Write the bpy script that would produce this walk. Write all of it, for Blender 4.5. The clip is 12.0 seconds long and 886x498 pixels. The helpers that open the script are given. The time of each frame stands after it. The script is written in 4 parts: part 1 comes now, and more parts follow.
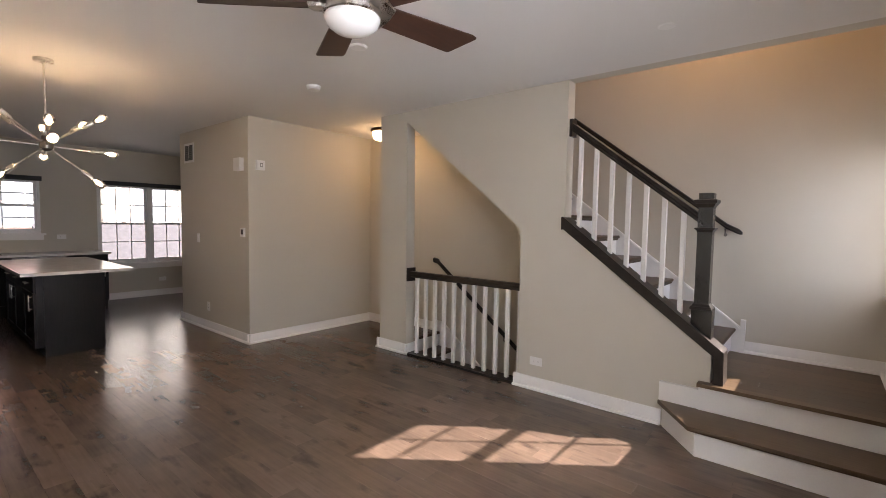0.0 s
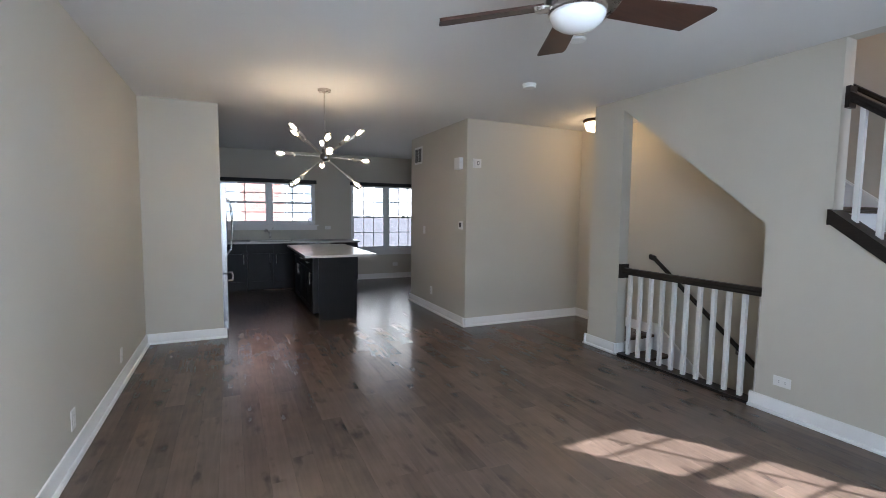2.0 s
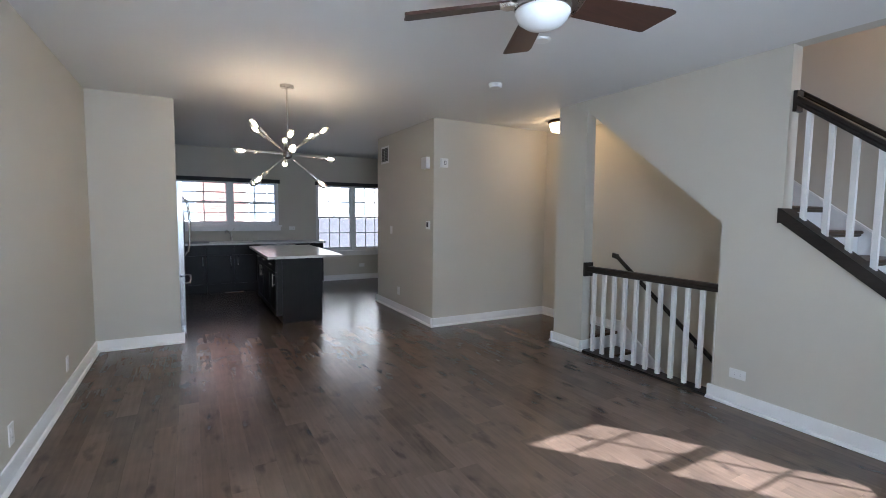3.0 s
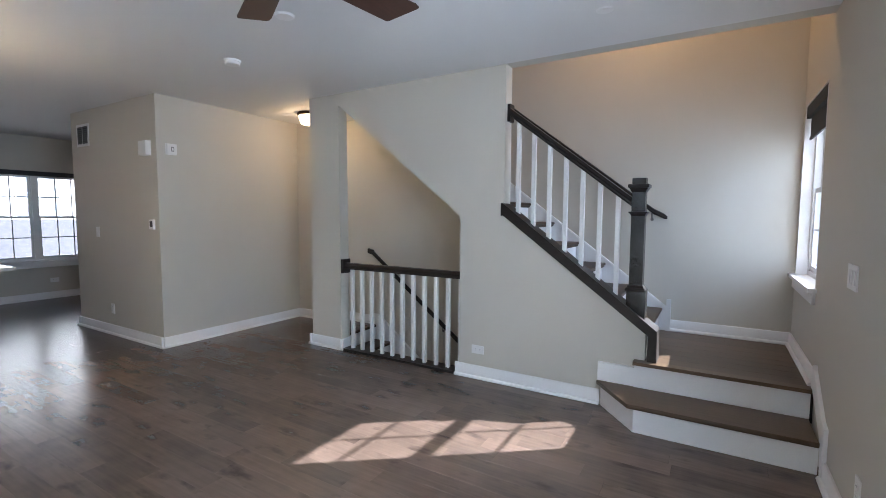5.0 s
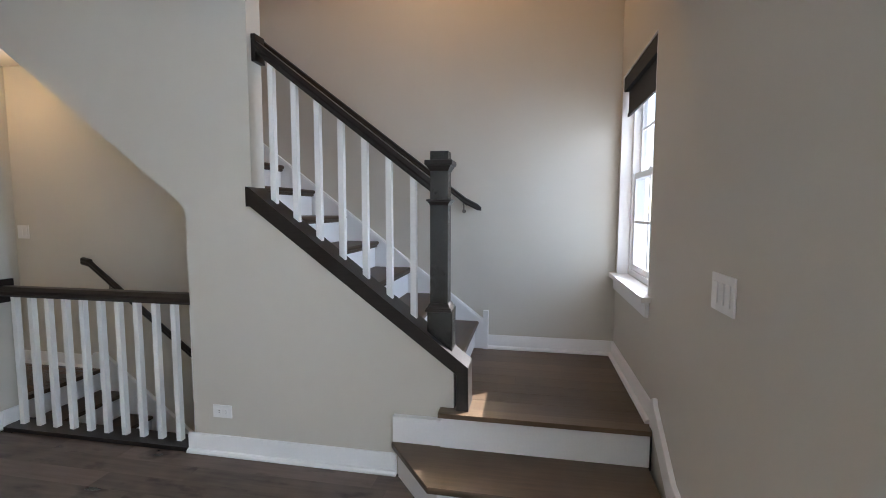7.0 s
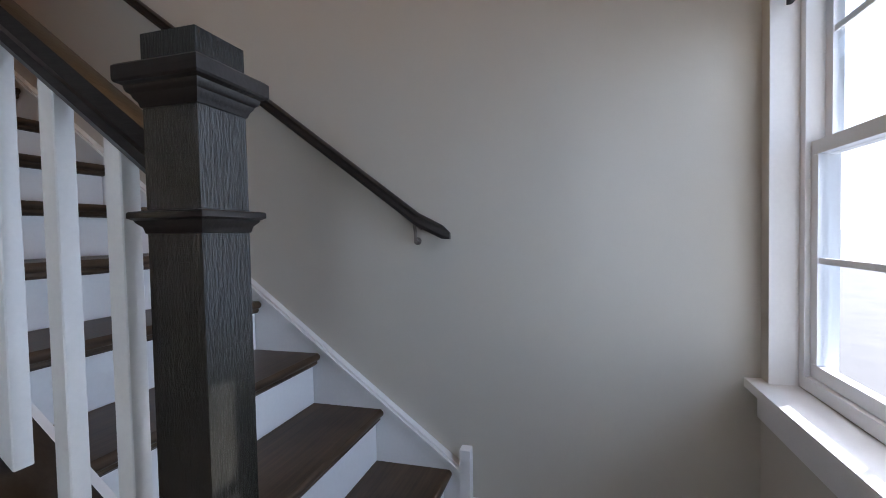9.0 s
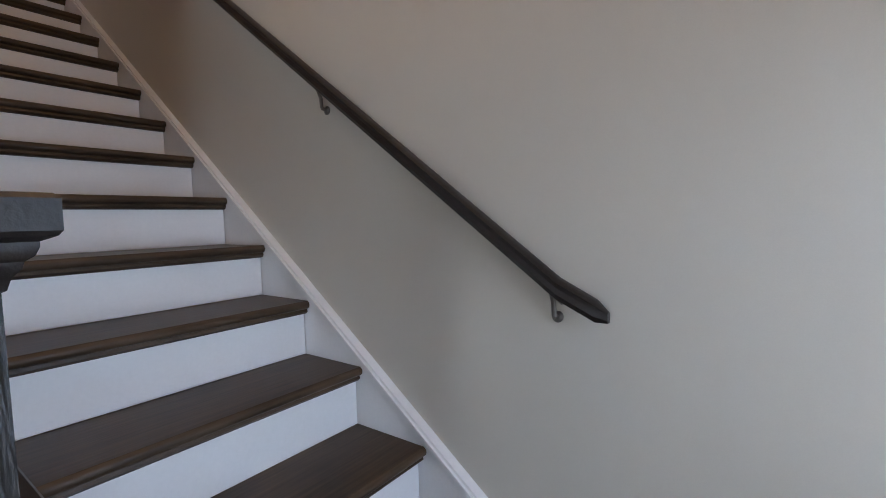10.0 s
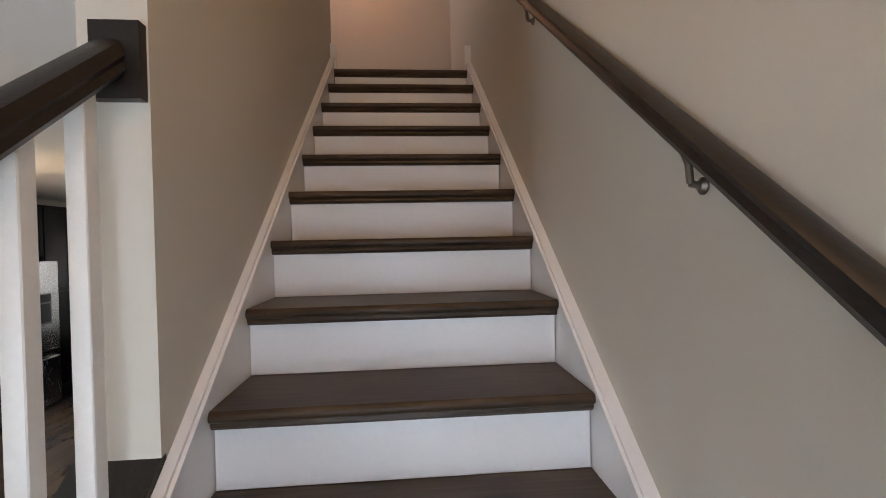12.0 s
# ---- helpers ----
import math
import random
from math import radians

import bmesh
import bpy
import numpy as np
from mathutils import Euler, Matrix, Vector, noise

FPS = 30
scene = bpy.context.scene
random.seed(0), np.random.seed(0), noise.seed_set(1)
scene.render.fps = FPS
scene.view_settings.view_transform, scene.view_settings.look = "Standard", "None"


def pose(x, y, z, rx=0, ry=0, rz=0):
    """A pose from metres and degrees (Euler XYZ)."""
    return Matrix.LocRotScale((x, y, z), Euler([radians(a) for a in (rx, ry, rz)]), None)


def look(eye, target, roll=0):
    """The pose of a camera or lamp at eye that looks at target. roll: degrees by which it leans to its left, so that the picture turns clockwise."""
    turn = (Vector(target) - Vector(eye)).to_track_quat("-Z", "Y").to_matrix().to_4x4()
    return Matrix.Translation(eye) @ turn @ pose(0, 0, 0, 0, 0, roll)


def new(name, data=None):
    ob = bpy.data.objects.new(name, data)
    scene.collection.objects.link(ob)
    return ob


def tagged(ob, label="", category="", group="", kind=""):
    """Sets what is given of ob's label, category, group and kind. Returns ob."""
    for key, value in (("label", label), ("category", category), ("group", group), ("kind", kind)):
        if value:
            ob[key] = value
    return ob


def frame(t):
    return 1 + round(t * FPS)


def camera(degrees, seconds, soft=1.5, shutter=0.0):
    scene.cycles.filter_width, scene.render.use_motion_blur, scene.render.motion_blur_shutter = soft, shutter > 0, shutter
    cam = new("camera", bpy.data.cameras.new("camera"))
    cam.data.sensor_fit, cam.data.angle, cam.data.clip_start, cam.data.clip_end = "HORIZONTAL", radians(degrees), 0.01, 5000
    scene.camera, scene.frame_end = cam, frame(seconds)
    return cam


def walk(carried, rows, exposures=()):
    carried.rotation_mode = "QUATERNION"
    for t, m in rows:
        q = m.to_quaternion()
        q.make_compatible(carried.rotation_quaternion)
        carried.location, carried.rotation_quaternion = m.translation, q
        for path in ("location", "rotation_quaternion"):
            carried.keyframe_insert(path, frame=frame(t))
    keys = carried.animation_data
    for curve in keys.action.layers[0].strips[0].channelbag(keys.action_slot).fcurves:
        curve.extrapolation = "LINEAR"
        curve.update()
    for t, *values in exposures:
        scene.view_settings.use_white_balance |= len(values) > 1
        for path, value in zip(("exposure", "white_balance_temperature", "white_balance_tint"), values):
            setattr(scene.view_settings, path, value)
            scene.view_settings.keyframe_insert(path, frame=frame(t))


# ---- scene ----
cam = camera(88.5, 12.0, soft=0.9)
PATH = [
    (0, (0.946, 0.414, 1.451), (2.481, 1.69, 1.331), 0.9),
    (0.5, (0.896, 0.403, 1.453), (2.157, 1.949, 1.315), 0.9),
    (1, (0.88, 0.392, 1.448), (1.95, 2.075, 1.302), 0.9),
    (1.5, (0.851, 0.4, 1.459), (1.78, 2.165, 1.3), 0.8),
    (2, (0.854, 0.392, 1.454), (1.696, 2.199, 1.293), 0.7),
    (2.5, (0.858, 0.396, 1.445), (1.717, 2.194, 1.287), 0.7),
    (4.5, (0.957, 0.532, 1.43), (2.524, 1.765, 1.27), 0.4),
    (5, (1.011, 0.557, 1.409), (2.723, 1.581, 1.258), 0.3),
    (5.5, (1.16, 0.563, 1.399), (2.963, 1.413, 1.237), 0.3),
    (6, (1.463, 0.564, 1.401), (3.335, 1.25, 1.237), 0.3),
    (6.5, (1.832, 0.59, 1.377), (3.76, 1.099, 1.219), 0.3),
    (7, (2.262, 0.588, 1.383), (4.22, 0.959, 1.213), 0.1),
    (7.5, (2.717, 0.561, 1.388), (4.689, 0.828, 1.191), 0.1),
    (7.7, (2.932, 0.54, 1.366), (4.909, 0.777, 1.172), 0.1),
    (9.3, (4.194, 0.522, 1.429), (6.071, 1.209, 1.348), -1.39),
    (9.5, (4.307, 0.559, 1.49), (6.138, 1.354, 1.373), -1.35),
    (10, (4.525, 0.638, 1.609), (6.129, 1.826, 1.48), -1.58),
    (10.5, (4.745, 0.617, 1.721), (5.952, 2.202, 1.55), -2.4),
    (11, (4.837, 0.632, 1.83), (5.714, 2.422, 1.663), -2.3),
    (11.5, (4.906, 0.759, 1.843), (5.532, 2.654, 1.709), -1.8),
    (12, (5.059, 1.158, 1.898), (5.224, 3.151, 1.865), -1.2),
]
EXPOSURES = [(0.0, 2.32, 7300, 22), (0.5, 2.24, 6700, 17), (1.0, 2.14, 6050, 14), (1.5, 2.26, 5950, 12), (2.5, 2.27, 5700, 11), (4.5, 2.5, 5750, 12), (5.5, 2.46, 5500, 11), (6.0, 2.38, 5350, 8), (6.5, 2.18, 5900, 13),
             (7.5, 2.5, 6050, 13), (9.3, 1.68, 5850, 15), (9.5, 1.70, 6000, 14), (10.0, 2.15, 6100, 15), (10.5, 2.44, 6550, 14), (11.0, 2.40, 7050, 14), (11.5, 2.53, 7000, 13), (12.0, 2.58, 6700, 14)]
walk(cam, [(t, look(eye, target, roll)) for t, eye, target, roll in PATH], EXPOSURES)

# ---- light ----
world = bpy.data.worlds.new("sky")
scene.world = world
world.use_nodes = True
wn = world.node_tree
sky = wn.nodes.new("ShaderNodeTexSky")
sky.sky_type = "NISHITA"
sky.sun_disc = False
SUN_EL = 31.3
SUN_WAY = Vector((-0.610 * math.cos(radians(SUN_EL)), 0.792 * math.cos(radians(SUN_EL)), -math.sin(radians(SUN_EL))))
sky.sun_elevation = radians(SUN_EL)
sky.sun_rotation = math.atan2(0.610, -0.792)
wn.links.new(sky.outputs[0], wn.nodes["Background"].inputs[0])
wn.nodes["Background"].inputs[1].default_value = 0.08
sun = new("sun", bpy.data.lights.new("sun", "SUN"))
sun.data.energy, sun.data.angle, sun.data.color = 5.0, radians(0.5), (1.0, 0.98, 0.94)
sun.matrix_world = look((0, 0, 8), Vector((0, 0, 8)) + SUN_WAY)


def window_light(name, centre, target, wide, high, watts, spread, colour):
    """Sky light in a window's opening."""
    lamp = new(name, bpy.data.lights.new(name, "AREA"))
    lamp.data.shape, lamp.data.size, lamp.data.size_y = "RECTANGLE", wide, high
    lamp.data.spread = radians(spread)
    lamp.data.energy, lamp.data.color = watts, colour
    lamp.matrix_world = look(centre, target)


window_light("sky_light_stair", (5.06, -0.158, 1.52), (5.0, 3, 1.25), 0.72, 1.05, 1.0, 120, (0.62, 0.79, 1.0))
window_light("sky_light_front", (1.60, -0.14, 1.50), (1.60, 3, 1.2), 1.6, 1.0, 13, 180, (0.74, 0.87, 1.0))


def glow_lamp(name, place, watts, colour, radius=0.05):
    lamp = new(name, bpy.data.lights.new(name, "POINT"))
    lamp.data.energy, lamp.data.color, lamp.data.shadow_soft_size = watts, colour, radius
    lamp.location = place


WARM = (1.0, 0.60, 0.28)
glow_lamp("hall_glow", (4.98, 4.78, 2.46), 0.95, WARM, 0.06)
glow_lamp("stairwell_glow", (5.15, 1.20, 3.55), 3.6, WARM, 0.10)
glow_lamp("upper_hall_glow", (4.70, 4.95, 4.30), 0.75, (1.0, 0.36, 0.09), 0.10)


# ---- materials ----
def mat(name, base, rough=0.5, metal=0.0, vary=0.08, scale=6.0, bump=0.0, fine=160.0, grain=None, coat=0.0, rough_vary=0.06, pieces=0.0, tint=None, knots=False, spec=0.5, streak=0.06):
    """A paint, metal or wood: base colour with two scales of variation, fine relief, and wood grain along an axis."""
    m = bpy.data.materials.new(name)
    m.use_nodes = True
    t = m.node_tree
    n, link = t.nodes, t.links.new
    b = n["Principled BSDF"]
    b.inputs["Metallic"].default_value = metal
    b.inputs["Coat Weight"].default_value = coat
    b.inputs["Specular IOR Level"].default_value = spec
    co = n.new("ShaderNodeTexCoord")
    mp = n.new("ShaderNodeMapping")
    link(co.outputs["Object"], mp.inputs["Vector"])
    if grain:
        mp.inputs["Scale"].default_value = [streak if a == grain else 1.0 for a in "xyz"]
    big, small = n.new("ShaderNodeTexNoise"), n.new("ShaderNodeTexNoise")
    big.inputs["Scale"].default_value, small.inputs["Scale"].default_value = scale, fine
    big.inputs["Detail"].default_value = 5
    small.inputs["Detail"].default_value = 6
    link((mp if grain else co).outputs[0 if grain else "Object"], small.inputs["Vector"])
    vec = co.outputs["Object"]
    total = n.new("ShaderNodeMath")
    total.operation = "MULTIPLY_ADD"
    total.inputs[1].default_value = 0.5
    link(big.outputs["Fac"], total.inputs[0])
    half = n.new("ShaderNodeMath")
    half.operation = "MULTIPLY"
    half.inputs[1].default_value = 0.5
    link(small.outputs["Fac"], half.inputs[0])
    link(half.outputs[0], total.inputs[2])
    shade = total.outputs[0]
    if pieces:
        info, geo = n.new("ShaderNodeObjectInfo"), n.new("ShaderNodeNewGeometry")
        add, frac = n.new("ShaderNodeMath"), n.new("ShaderNodeMath")
        frac.operation = "FRACT"
        link(info.outputs["Random"], add.inputs[0])
        link(geo.outputs["Random Per Island"], add.inputs[1])
        link(add.outputs[0], frac.inputs[0])
        shift = n.new("ShaderNodeVectorMath")
        shift.operation = "MULTIPLY_ADD"
        shift.inputs[1].default_value = (17, 31, 0)
        link(frac.outputs[0], shift.inputs[0])
        link(co.outputs["Object"], shift.inputs[2])
        link(shift.outputs[0], mp.inputs["Vector"])
        vec = shift.outputs[0]
        mixer = n.new("ShaderNodeMix")
        mixer.inputs[0].default_value = pieces
        link(shade, mixer.inputs[2])
        link(frac.outputs[0], mixer.inputs[3])
        shade = mixer.outputs[0]
    link(vec, big.inputs["Vector"])
    ramp = n.new("ShaderNodeValToRGB")
    lo = [max(0.0, c * (1 - vary)) for c in base]
    hi = [min(1.0, c * (1 + vary)) for c in (tint or base)]
    ramp.color_ramp.elements[0].color, ramp.color_ramp.elements[1].color = (*lo, 1), (*hi, 1)
    ramp.color_ramp.elements[0].position, ramp.color_ramp.elements[1].position = (0.1, 0.9) if pieces else (0.3, 0.7)
    link(shade, ramp.inputs[0])
    colour = ramp.outputs[0]
    if knots:
        spots = n.new("ShaderNodeTexNoise")
        spots.inputs["Scale"].default_value, spots.inputs["Detail"].default_value = 4.5, 4
        stretch = n.new("ShaderNodeMapping")
        stretch.inputs["Scale"].default_value = (2.0, 0.8, 1)
        link(vec, stretch.inputs["Vector"])
        link(stretch.outputs[0], spots.inputs["Vector"])
        edge = n.new("ShaderNodeMapRange")
        edge.inputs[1].default_value, edge.inputs[2].default_value = 0.58, 0.74
        edge.inputs[3].default_value, edge.inputs[4].default_value = 1.0, 0.38
        link(spots.outputs["Fac"], edge.inputs[0])
        dark = n.new("ShaderNodeVectorMath")
        dark.operation = "SCALE"
        link(colour, dark.inputs[0])
        link(edge.outputs[0], dark.inputs["Scale"])
        colour = dark.outputs[0]
    link(colour, b.inputs["Base Color"])
    rr = n.new("ShaderNodeMapRange")
    rr.inputs[3].default_value, rr.inputs[4].default_value = rough - rough_vary, rough + rough_vary
    link(total.outputs[0], rr.inputs[0])
    link(rr.outputs[0], b.inputs["Roughness"])
    if bump:
        bp = n.new("ShaderNodeBump")
        bp.inputs["Strength"].default_value, bp.inputs["Distance"].default_value = bump, 0.002
        link(small.outputs["Fac"], bp.inputs["Height"])
        link(bp.outputs[0], b.inputs["Normal"])
    return m


def glass(name, colour=(1, 1, 1), rough=0.0, ior=1.05):
    m = bpy.data.materials.new(name)
    m.use_nodes = True
    b = m.node_tree.nodes["Principled BSDF"]
    b.inputs["Base Color"].default_value = (*colour, 1)
    b.inputs["Transmission Weight"].default_value = 1
    b.inputs["Roughness"].default_value = rough
    b.inputs["IOR"].default_value = ior
    return m


def glow(name, colour, strength):
    m = bpy.data.materials.new(name)
    m.use_nodes = True
    b = m.node_tree.nodes["Principled BSDF"]
    b.inputs["Base Color"].default_value = (0.9, 0.88, 0.82, 1)
    b.inputs["Emission Color"].default_value = (*colour, 1)
    b.inputs["Emission Strength"].default_value = strength
    return m


WALL = mat("greige_wall_paint", (0.56, 0.525, 0.455), 0.62, vary=0.03, scale=1.2, bump=0.10, fine=420)
CEIL = mat("white_ceiling_paint", (0.74, 0.73, 0.71), 0.75, vary=0.02, scale=1.0, bump=0.10, fine=380)
TRIM = mat("white_trim_paint", (0.80, 0.79, 0.78), 0.35, vary=0.03, scale=5, bump=0.03, fine=90)
BALUSTER = mat("white_baluster_paint", (0.78, 0.77, 0.74), 0.38, vary=0.04, scale=9, bump=0.04, fine=120)
PLANK = mat("brown_hardwood_plank", (0.068, 0.049, 0.037), 0.25, vary=0.34, scale=5, bump=0.2, fine=45, grain="y", pieces=0.24, tint=(0.148, 0.102, 0.078), knots=True, rough_vary=0.05)
# Near-black of the plank joints and floor bases; also fills the lower hall floor.
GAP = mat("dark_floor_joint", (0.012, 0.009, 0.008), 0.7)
TREAD = mat("stained_tread_wood", (0.036, 0.0235, 0.0145), 0.40, vary=0.5, scale=5, bump=0.25, fine=75, grain="x", tint=(0.068, 0.043, 0.025), spec=0.28)
TREAD_Y = mat("stained_landing_wood", (0.066, 0.043, 0.027), 0.36, vary=0.5, scale=5, bump=0.25, fine=75, grain="y", pieces=0.25, tint=(0.120, 0.079, 0.047), spec=0.35)
RAIL = mat("espresso_rail_wood", (0.018, 0.014, 0.0118), 0.38, vary=0.4, scale=8, bump=0.3, fine=140, grain="y", spec=0.35)
POST = mat("espresso_post_wood", (0.0125, 0.0120, 0.0098), 0.24, vary=0.6, scale=8, bump=0.9, fine=330, grain="z", spec=0.55, streak=0.15)
CABINET = mat("dark_espresso_cabinet", (0.009, 0.0075, 0.0075), 0.38, vary=0.3, scale=6, bump=0.08, fine=110, grain="z", spec=0.22)
QUARTZ = mat("pale_quartz", (0.70, 0.67, 0.64), 0.22, vary=0.06, scale=9, fine=240)
NICKEL = mat("brushed_nickel", (0.60, 0.57, 0.53), 0.28, metal=1.0, vary=0.06, scale=20, fine=300)
STEEL = mat("stainless_steel", (0.55, 0.55, 0.55), 0.26, metal=1.0, vary=0.05, scale=4, bump=0.02, fine=220, grain="z")
BRACKET = mat("dark_nickel", (0.22, 0.20, 0.18), 0.32, metal=1.0, vary=0.1, scale=20, fine=300)
BLACK = mat("black_plastic", (0.014, 0.014, 0.015), 0.4)
PLASTIC = mat("white_plastic", (0.78, 0.77, 0.75), 0.35, vary=0.02)
SLOT = mat("grey_slot", (0.16, 0.16, 0.155), 0.5)
BLADE = mat("walnut_fan_blade", (0.055, 0.024, 0.015), 0.42, vary=0.35, scale=7, bump=0.08, fine=70, grain="x")
SHADE = mat("charcoal_roller_shade", (0.030, 0.030, 0.032), 0.8, vary=0.1, scale=30, bump=0.15, fine=500)
BRONZE = mat("bronze_metal", (0.10, 0.06, 0.035), 0.4, metal=0.9)
VINYL = mat("white_window_vinyl", (0.80, 0.80, 0.80), 0.38, vary=0.02)
PANE = glass("window_pane")
BULB_GLASS = glass("clear_bulb_glass", ior=1.22)
FILAMENT = glow("bulb_filament", (1.0, 0.74, 0.45), 11)
BOWL = glow("alabaster_bowl_glass", (1.0, 0.74, 0.42), 1.5)
OPAL = mat("opal_fan_glass", (0.80, 0.80, 0.78), 0.25, vary=0.02)
BRICK = mat("red_brick", (0.28, 0.135, 0.115), 0.85, vary=0.2, scale=3, bump=0.3, fine=60, pieces=0.5, tint=(0.36, 0.20, 0.175))
MORTAR = mat("pale_mortar", (0.42, 0.39, 0.36), 0.9)
SIDING = mat("pale_siding", (0.60, 0.60, 0.585), 0.6)
SHINGLE = mat("grey_roof_shingle", (0.080, 0.080, 0.090), 0.95, vary=0.35, scale=8, bump=0.5, fine=50)
DARK_GLASS = mat("dark_window_glass", (0.20, 0.24, 0.28), 0.1)
GROUND = mat("pale_asphalt", (0.16, 0.155, 0.15), 0.9, vary=0.2, scale=0.8, fine=30)


# ---- building helpers ----
def box(bm, x0, x1, y0, y1, z0, z1):
    v = [bm.verts.new(p) for p in ((x0, y0, z0), (x1, y0, z0), (x1, y1, z0), (x0, y1, z0), (x0, y0, z1), (x1, y0, z1), (x1, y1, z1), (x0, y1, z1))]
    for q in ((3, 2, 1, 0), (4, 5, 6, 7), (0, 1, 5, 4), (1, 2, 6, 5), (2, 3, 7, 6), (3, 0, 4, 7)):
        bm.faces.new([v[i] for i in q])
    return bm


def prism(bm, outline, axis, a, b):
    """An outline in the two other axes, drawn out along one axis from a to b."""
    def at(p, d):
        return {"x": (d, p[0], p[1]), "y": (p[0], d, p[1]), "z": (p[0], p[1], d)}[axis]
    lo, hi = [bm.verts.new(at(p, a)) for p in outline], [bm.verts.new(at(p, b)) for p in outline]
    n = len(outline)
    fs = [bm.faces.new(lo), bm.faces.new(hi)]
    fs += [bm.faces.new((lo[i], lo[(i + 1) % n], hi[(i + 1) % n], hi[i])) for i in range(n)]
    bmesh.ops.recalc_face_normals(bm, faces=fs)
    return bm


def rod(bm, p, q, r, r2=None, seg=14):
    p, q = Vector(p), Vector(q)
    m = Matrix.Translation((p + q) / 2) @ (q - p).to_track_quat("Z", "Y").to_matrix().to_4x4()
    bmesh.ops.create_cone(bm, cap_ends=True, segments=seg, radius1=r, radius2=r if r2 is None else r2, depth=(q - p).length, matrix=m)
    return bm


def lathe(bm, profile, m, seg=24):
    """A profile of (radius, height) turned about its axis."""
    rings = []
    for r, h in profile:
        rings.append([bm.verts.new(m @ Vector((max(r, 0.0004) * math.cos(2 * math.pi * i / seg), max(r, 0.0004) * math.sin(2 * math.pi * i / seg), h))) for i in range(seg)])
    fs = [bm.faces.new((a[i], a[(i + 1) % seg], b[(i + 1) % seg], b[i])) for a, b in zip(rings, rings[1:]) for i in range(seg)]
    fs += [bm.faces.new(rings[0]), bm.faces.new(rings[-1])]
    bmesh.ops.recalc_face_normals(bm, faces=fs)
    return bm


def ease(bm, w=0.003, seg=2):
    edges = [e for e in bm.edges if len(e.link_faces) == 2 and e.calc_face_angle(0) > 0.5]
    bmesh.ops.bevel(bm, geom=edges, offset=w, segments=seg, profile=0.6, affect="EDGES", clamp_overlap=True)
    return bm


def mesh_of(name, bm, material, smooth=True):
    me = bpy.data.meshes.new(name)
    if smooth:
        for f in bm.faces:
            f.smooth = True
    bm.to_mesh(me)
    bm.free()
    if smooth:
        me.set_sharp_from_angle(angle=radians(32))
    me.materials.append(material)
    return me


def part(name, bm, material, parent=None, label=""):
    ob = new(name, mesh_of(name, bm, material))
    if parent:
        ob.parent = parent
        if parent.type == "EMPTY":
            ob.matrix_parent_inverse = parent.matrix_basis.inverted()
    return tagged(ob, label)


def thing(name, place, label, category, group="", kind=""):
    ob = new(name)
    ob.location = place
    ob.empty_display_size = 0.1
    return tagged(ob, label, category, group, kind)


def structure(name, bm, material, label="", category=""):
    return tagged(part(name, bm, material), label, category, "", "structure")


B = bmesh.new

# ---- plan ----
XS0, XS1 = 4.470, 4.595      # wall beside the stairs, its two faces
XP = 5.530                   # party wall
YB = 9.90                   # kitchen's back wall
H = 2.612                   # ceiling
RISE, RUN, NOSE1 = 0.19, 0.2509, 0.935
LAND = 2 * RISE
TOP = 5.6                   # ceiling above the stairs
XK0, XK1 = 3.525, 5.45      # the block beside the hall
YK0, YK1 = 5.45, 7.37

# ---- walls, floors, ceilings ----
floor = structure("floor", box(B(), 0, XS0 + 0.02, 0, YB, -0.30, -0.016), GAP, "dark brown hardwood plank floor", "floor")
bm = B()
box(bm, XS0 + 0.02, XP, 4.30, YB, -0.30, -0.016)
part("hall_floor_base", bm, GAP, floor)

wall = prism(B(), [(0.95, 0), (2.452, 0), (2.452, 1.397), (3.868, 2.502), (3.85, 0), (4.27, 0), (4.27, TOP), (0, TOP), (0, H), (2.045, H), (2.045, 1.43), (0.95, 0.58)], "x", XS0, XS1)
structure("wall_stair", wall, WALL, "greige painted wall with a sloped opening beside the stairs", "wall")
structure("wall_below_rail", box(B(), XS0 + 0.02, XS1, 0.9, 4.23, -2.8, -0.02), WALL, "greige wall below the guard rail", "wall")
structure("wall_party", box(B(), XP, XP + 0.16, -0.16, YB + 0.16, -2.8, TOP), WALL, "long greige painted wall behind the stairs", "wall")
structure("wall_west", box(B(), -0.16, 0, -0.16, YB + 0.16, -0.3, H), WALL, "plain greige painted side wall", "wall")
structure("wall_stub", box(B(), 0, 0.75, 6.06, 6.18, 0, H), WALL, "greige wall stub beside the refrigerator", "wall")
structure("wall_block", box(B(), XK0, XP, YK0, YK1, 0, H), WALL, "greige closet block with outside corner", "wall")
structure("wall_pilaster", box(B(), 5.34, XP, 5.08, YK0, 0, H), WALL, "narrow greige wall return in the hall", "wall")
bm = B()
for x0, x1, z0, z1 in ((-0.16, 0.75, -0.3, H), (2.45, 4.655, -0.3, H), (0.75, 2.45, -0.3, 0.96), (0.75, 2.45, 2.25, H), (4.655, 5.47, -2.8, 0.955), (4.655, 5.47, 2.245, TOP), (5.47, XP, -2.8, TOP), (XS0, 4.655, H, TOP)):
    box(bm, x0, x1, -0.16, 0, z0, z1)
structure("wall_front", bm, WALL, "greige front wall with deep window openings", "wall")
KW = (0.665, 2.41, 1.165, 2.035)    # sink window: x0, x1, z0, z1
BW = (3.14, 4.72, 0.62, 2.035)      # nook window
bm = B()
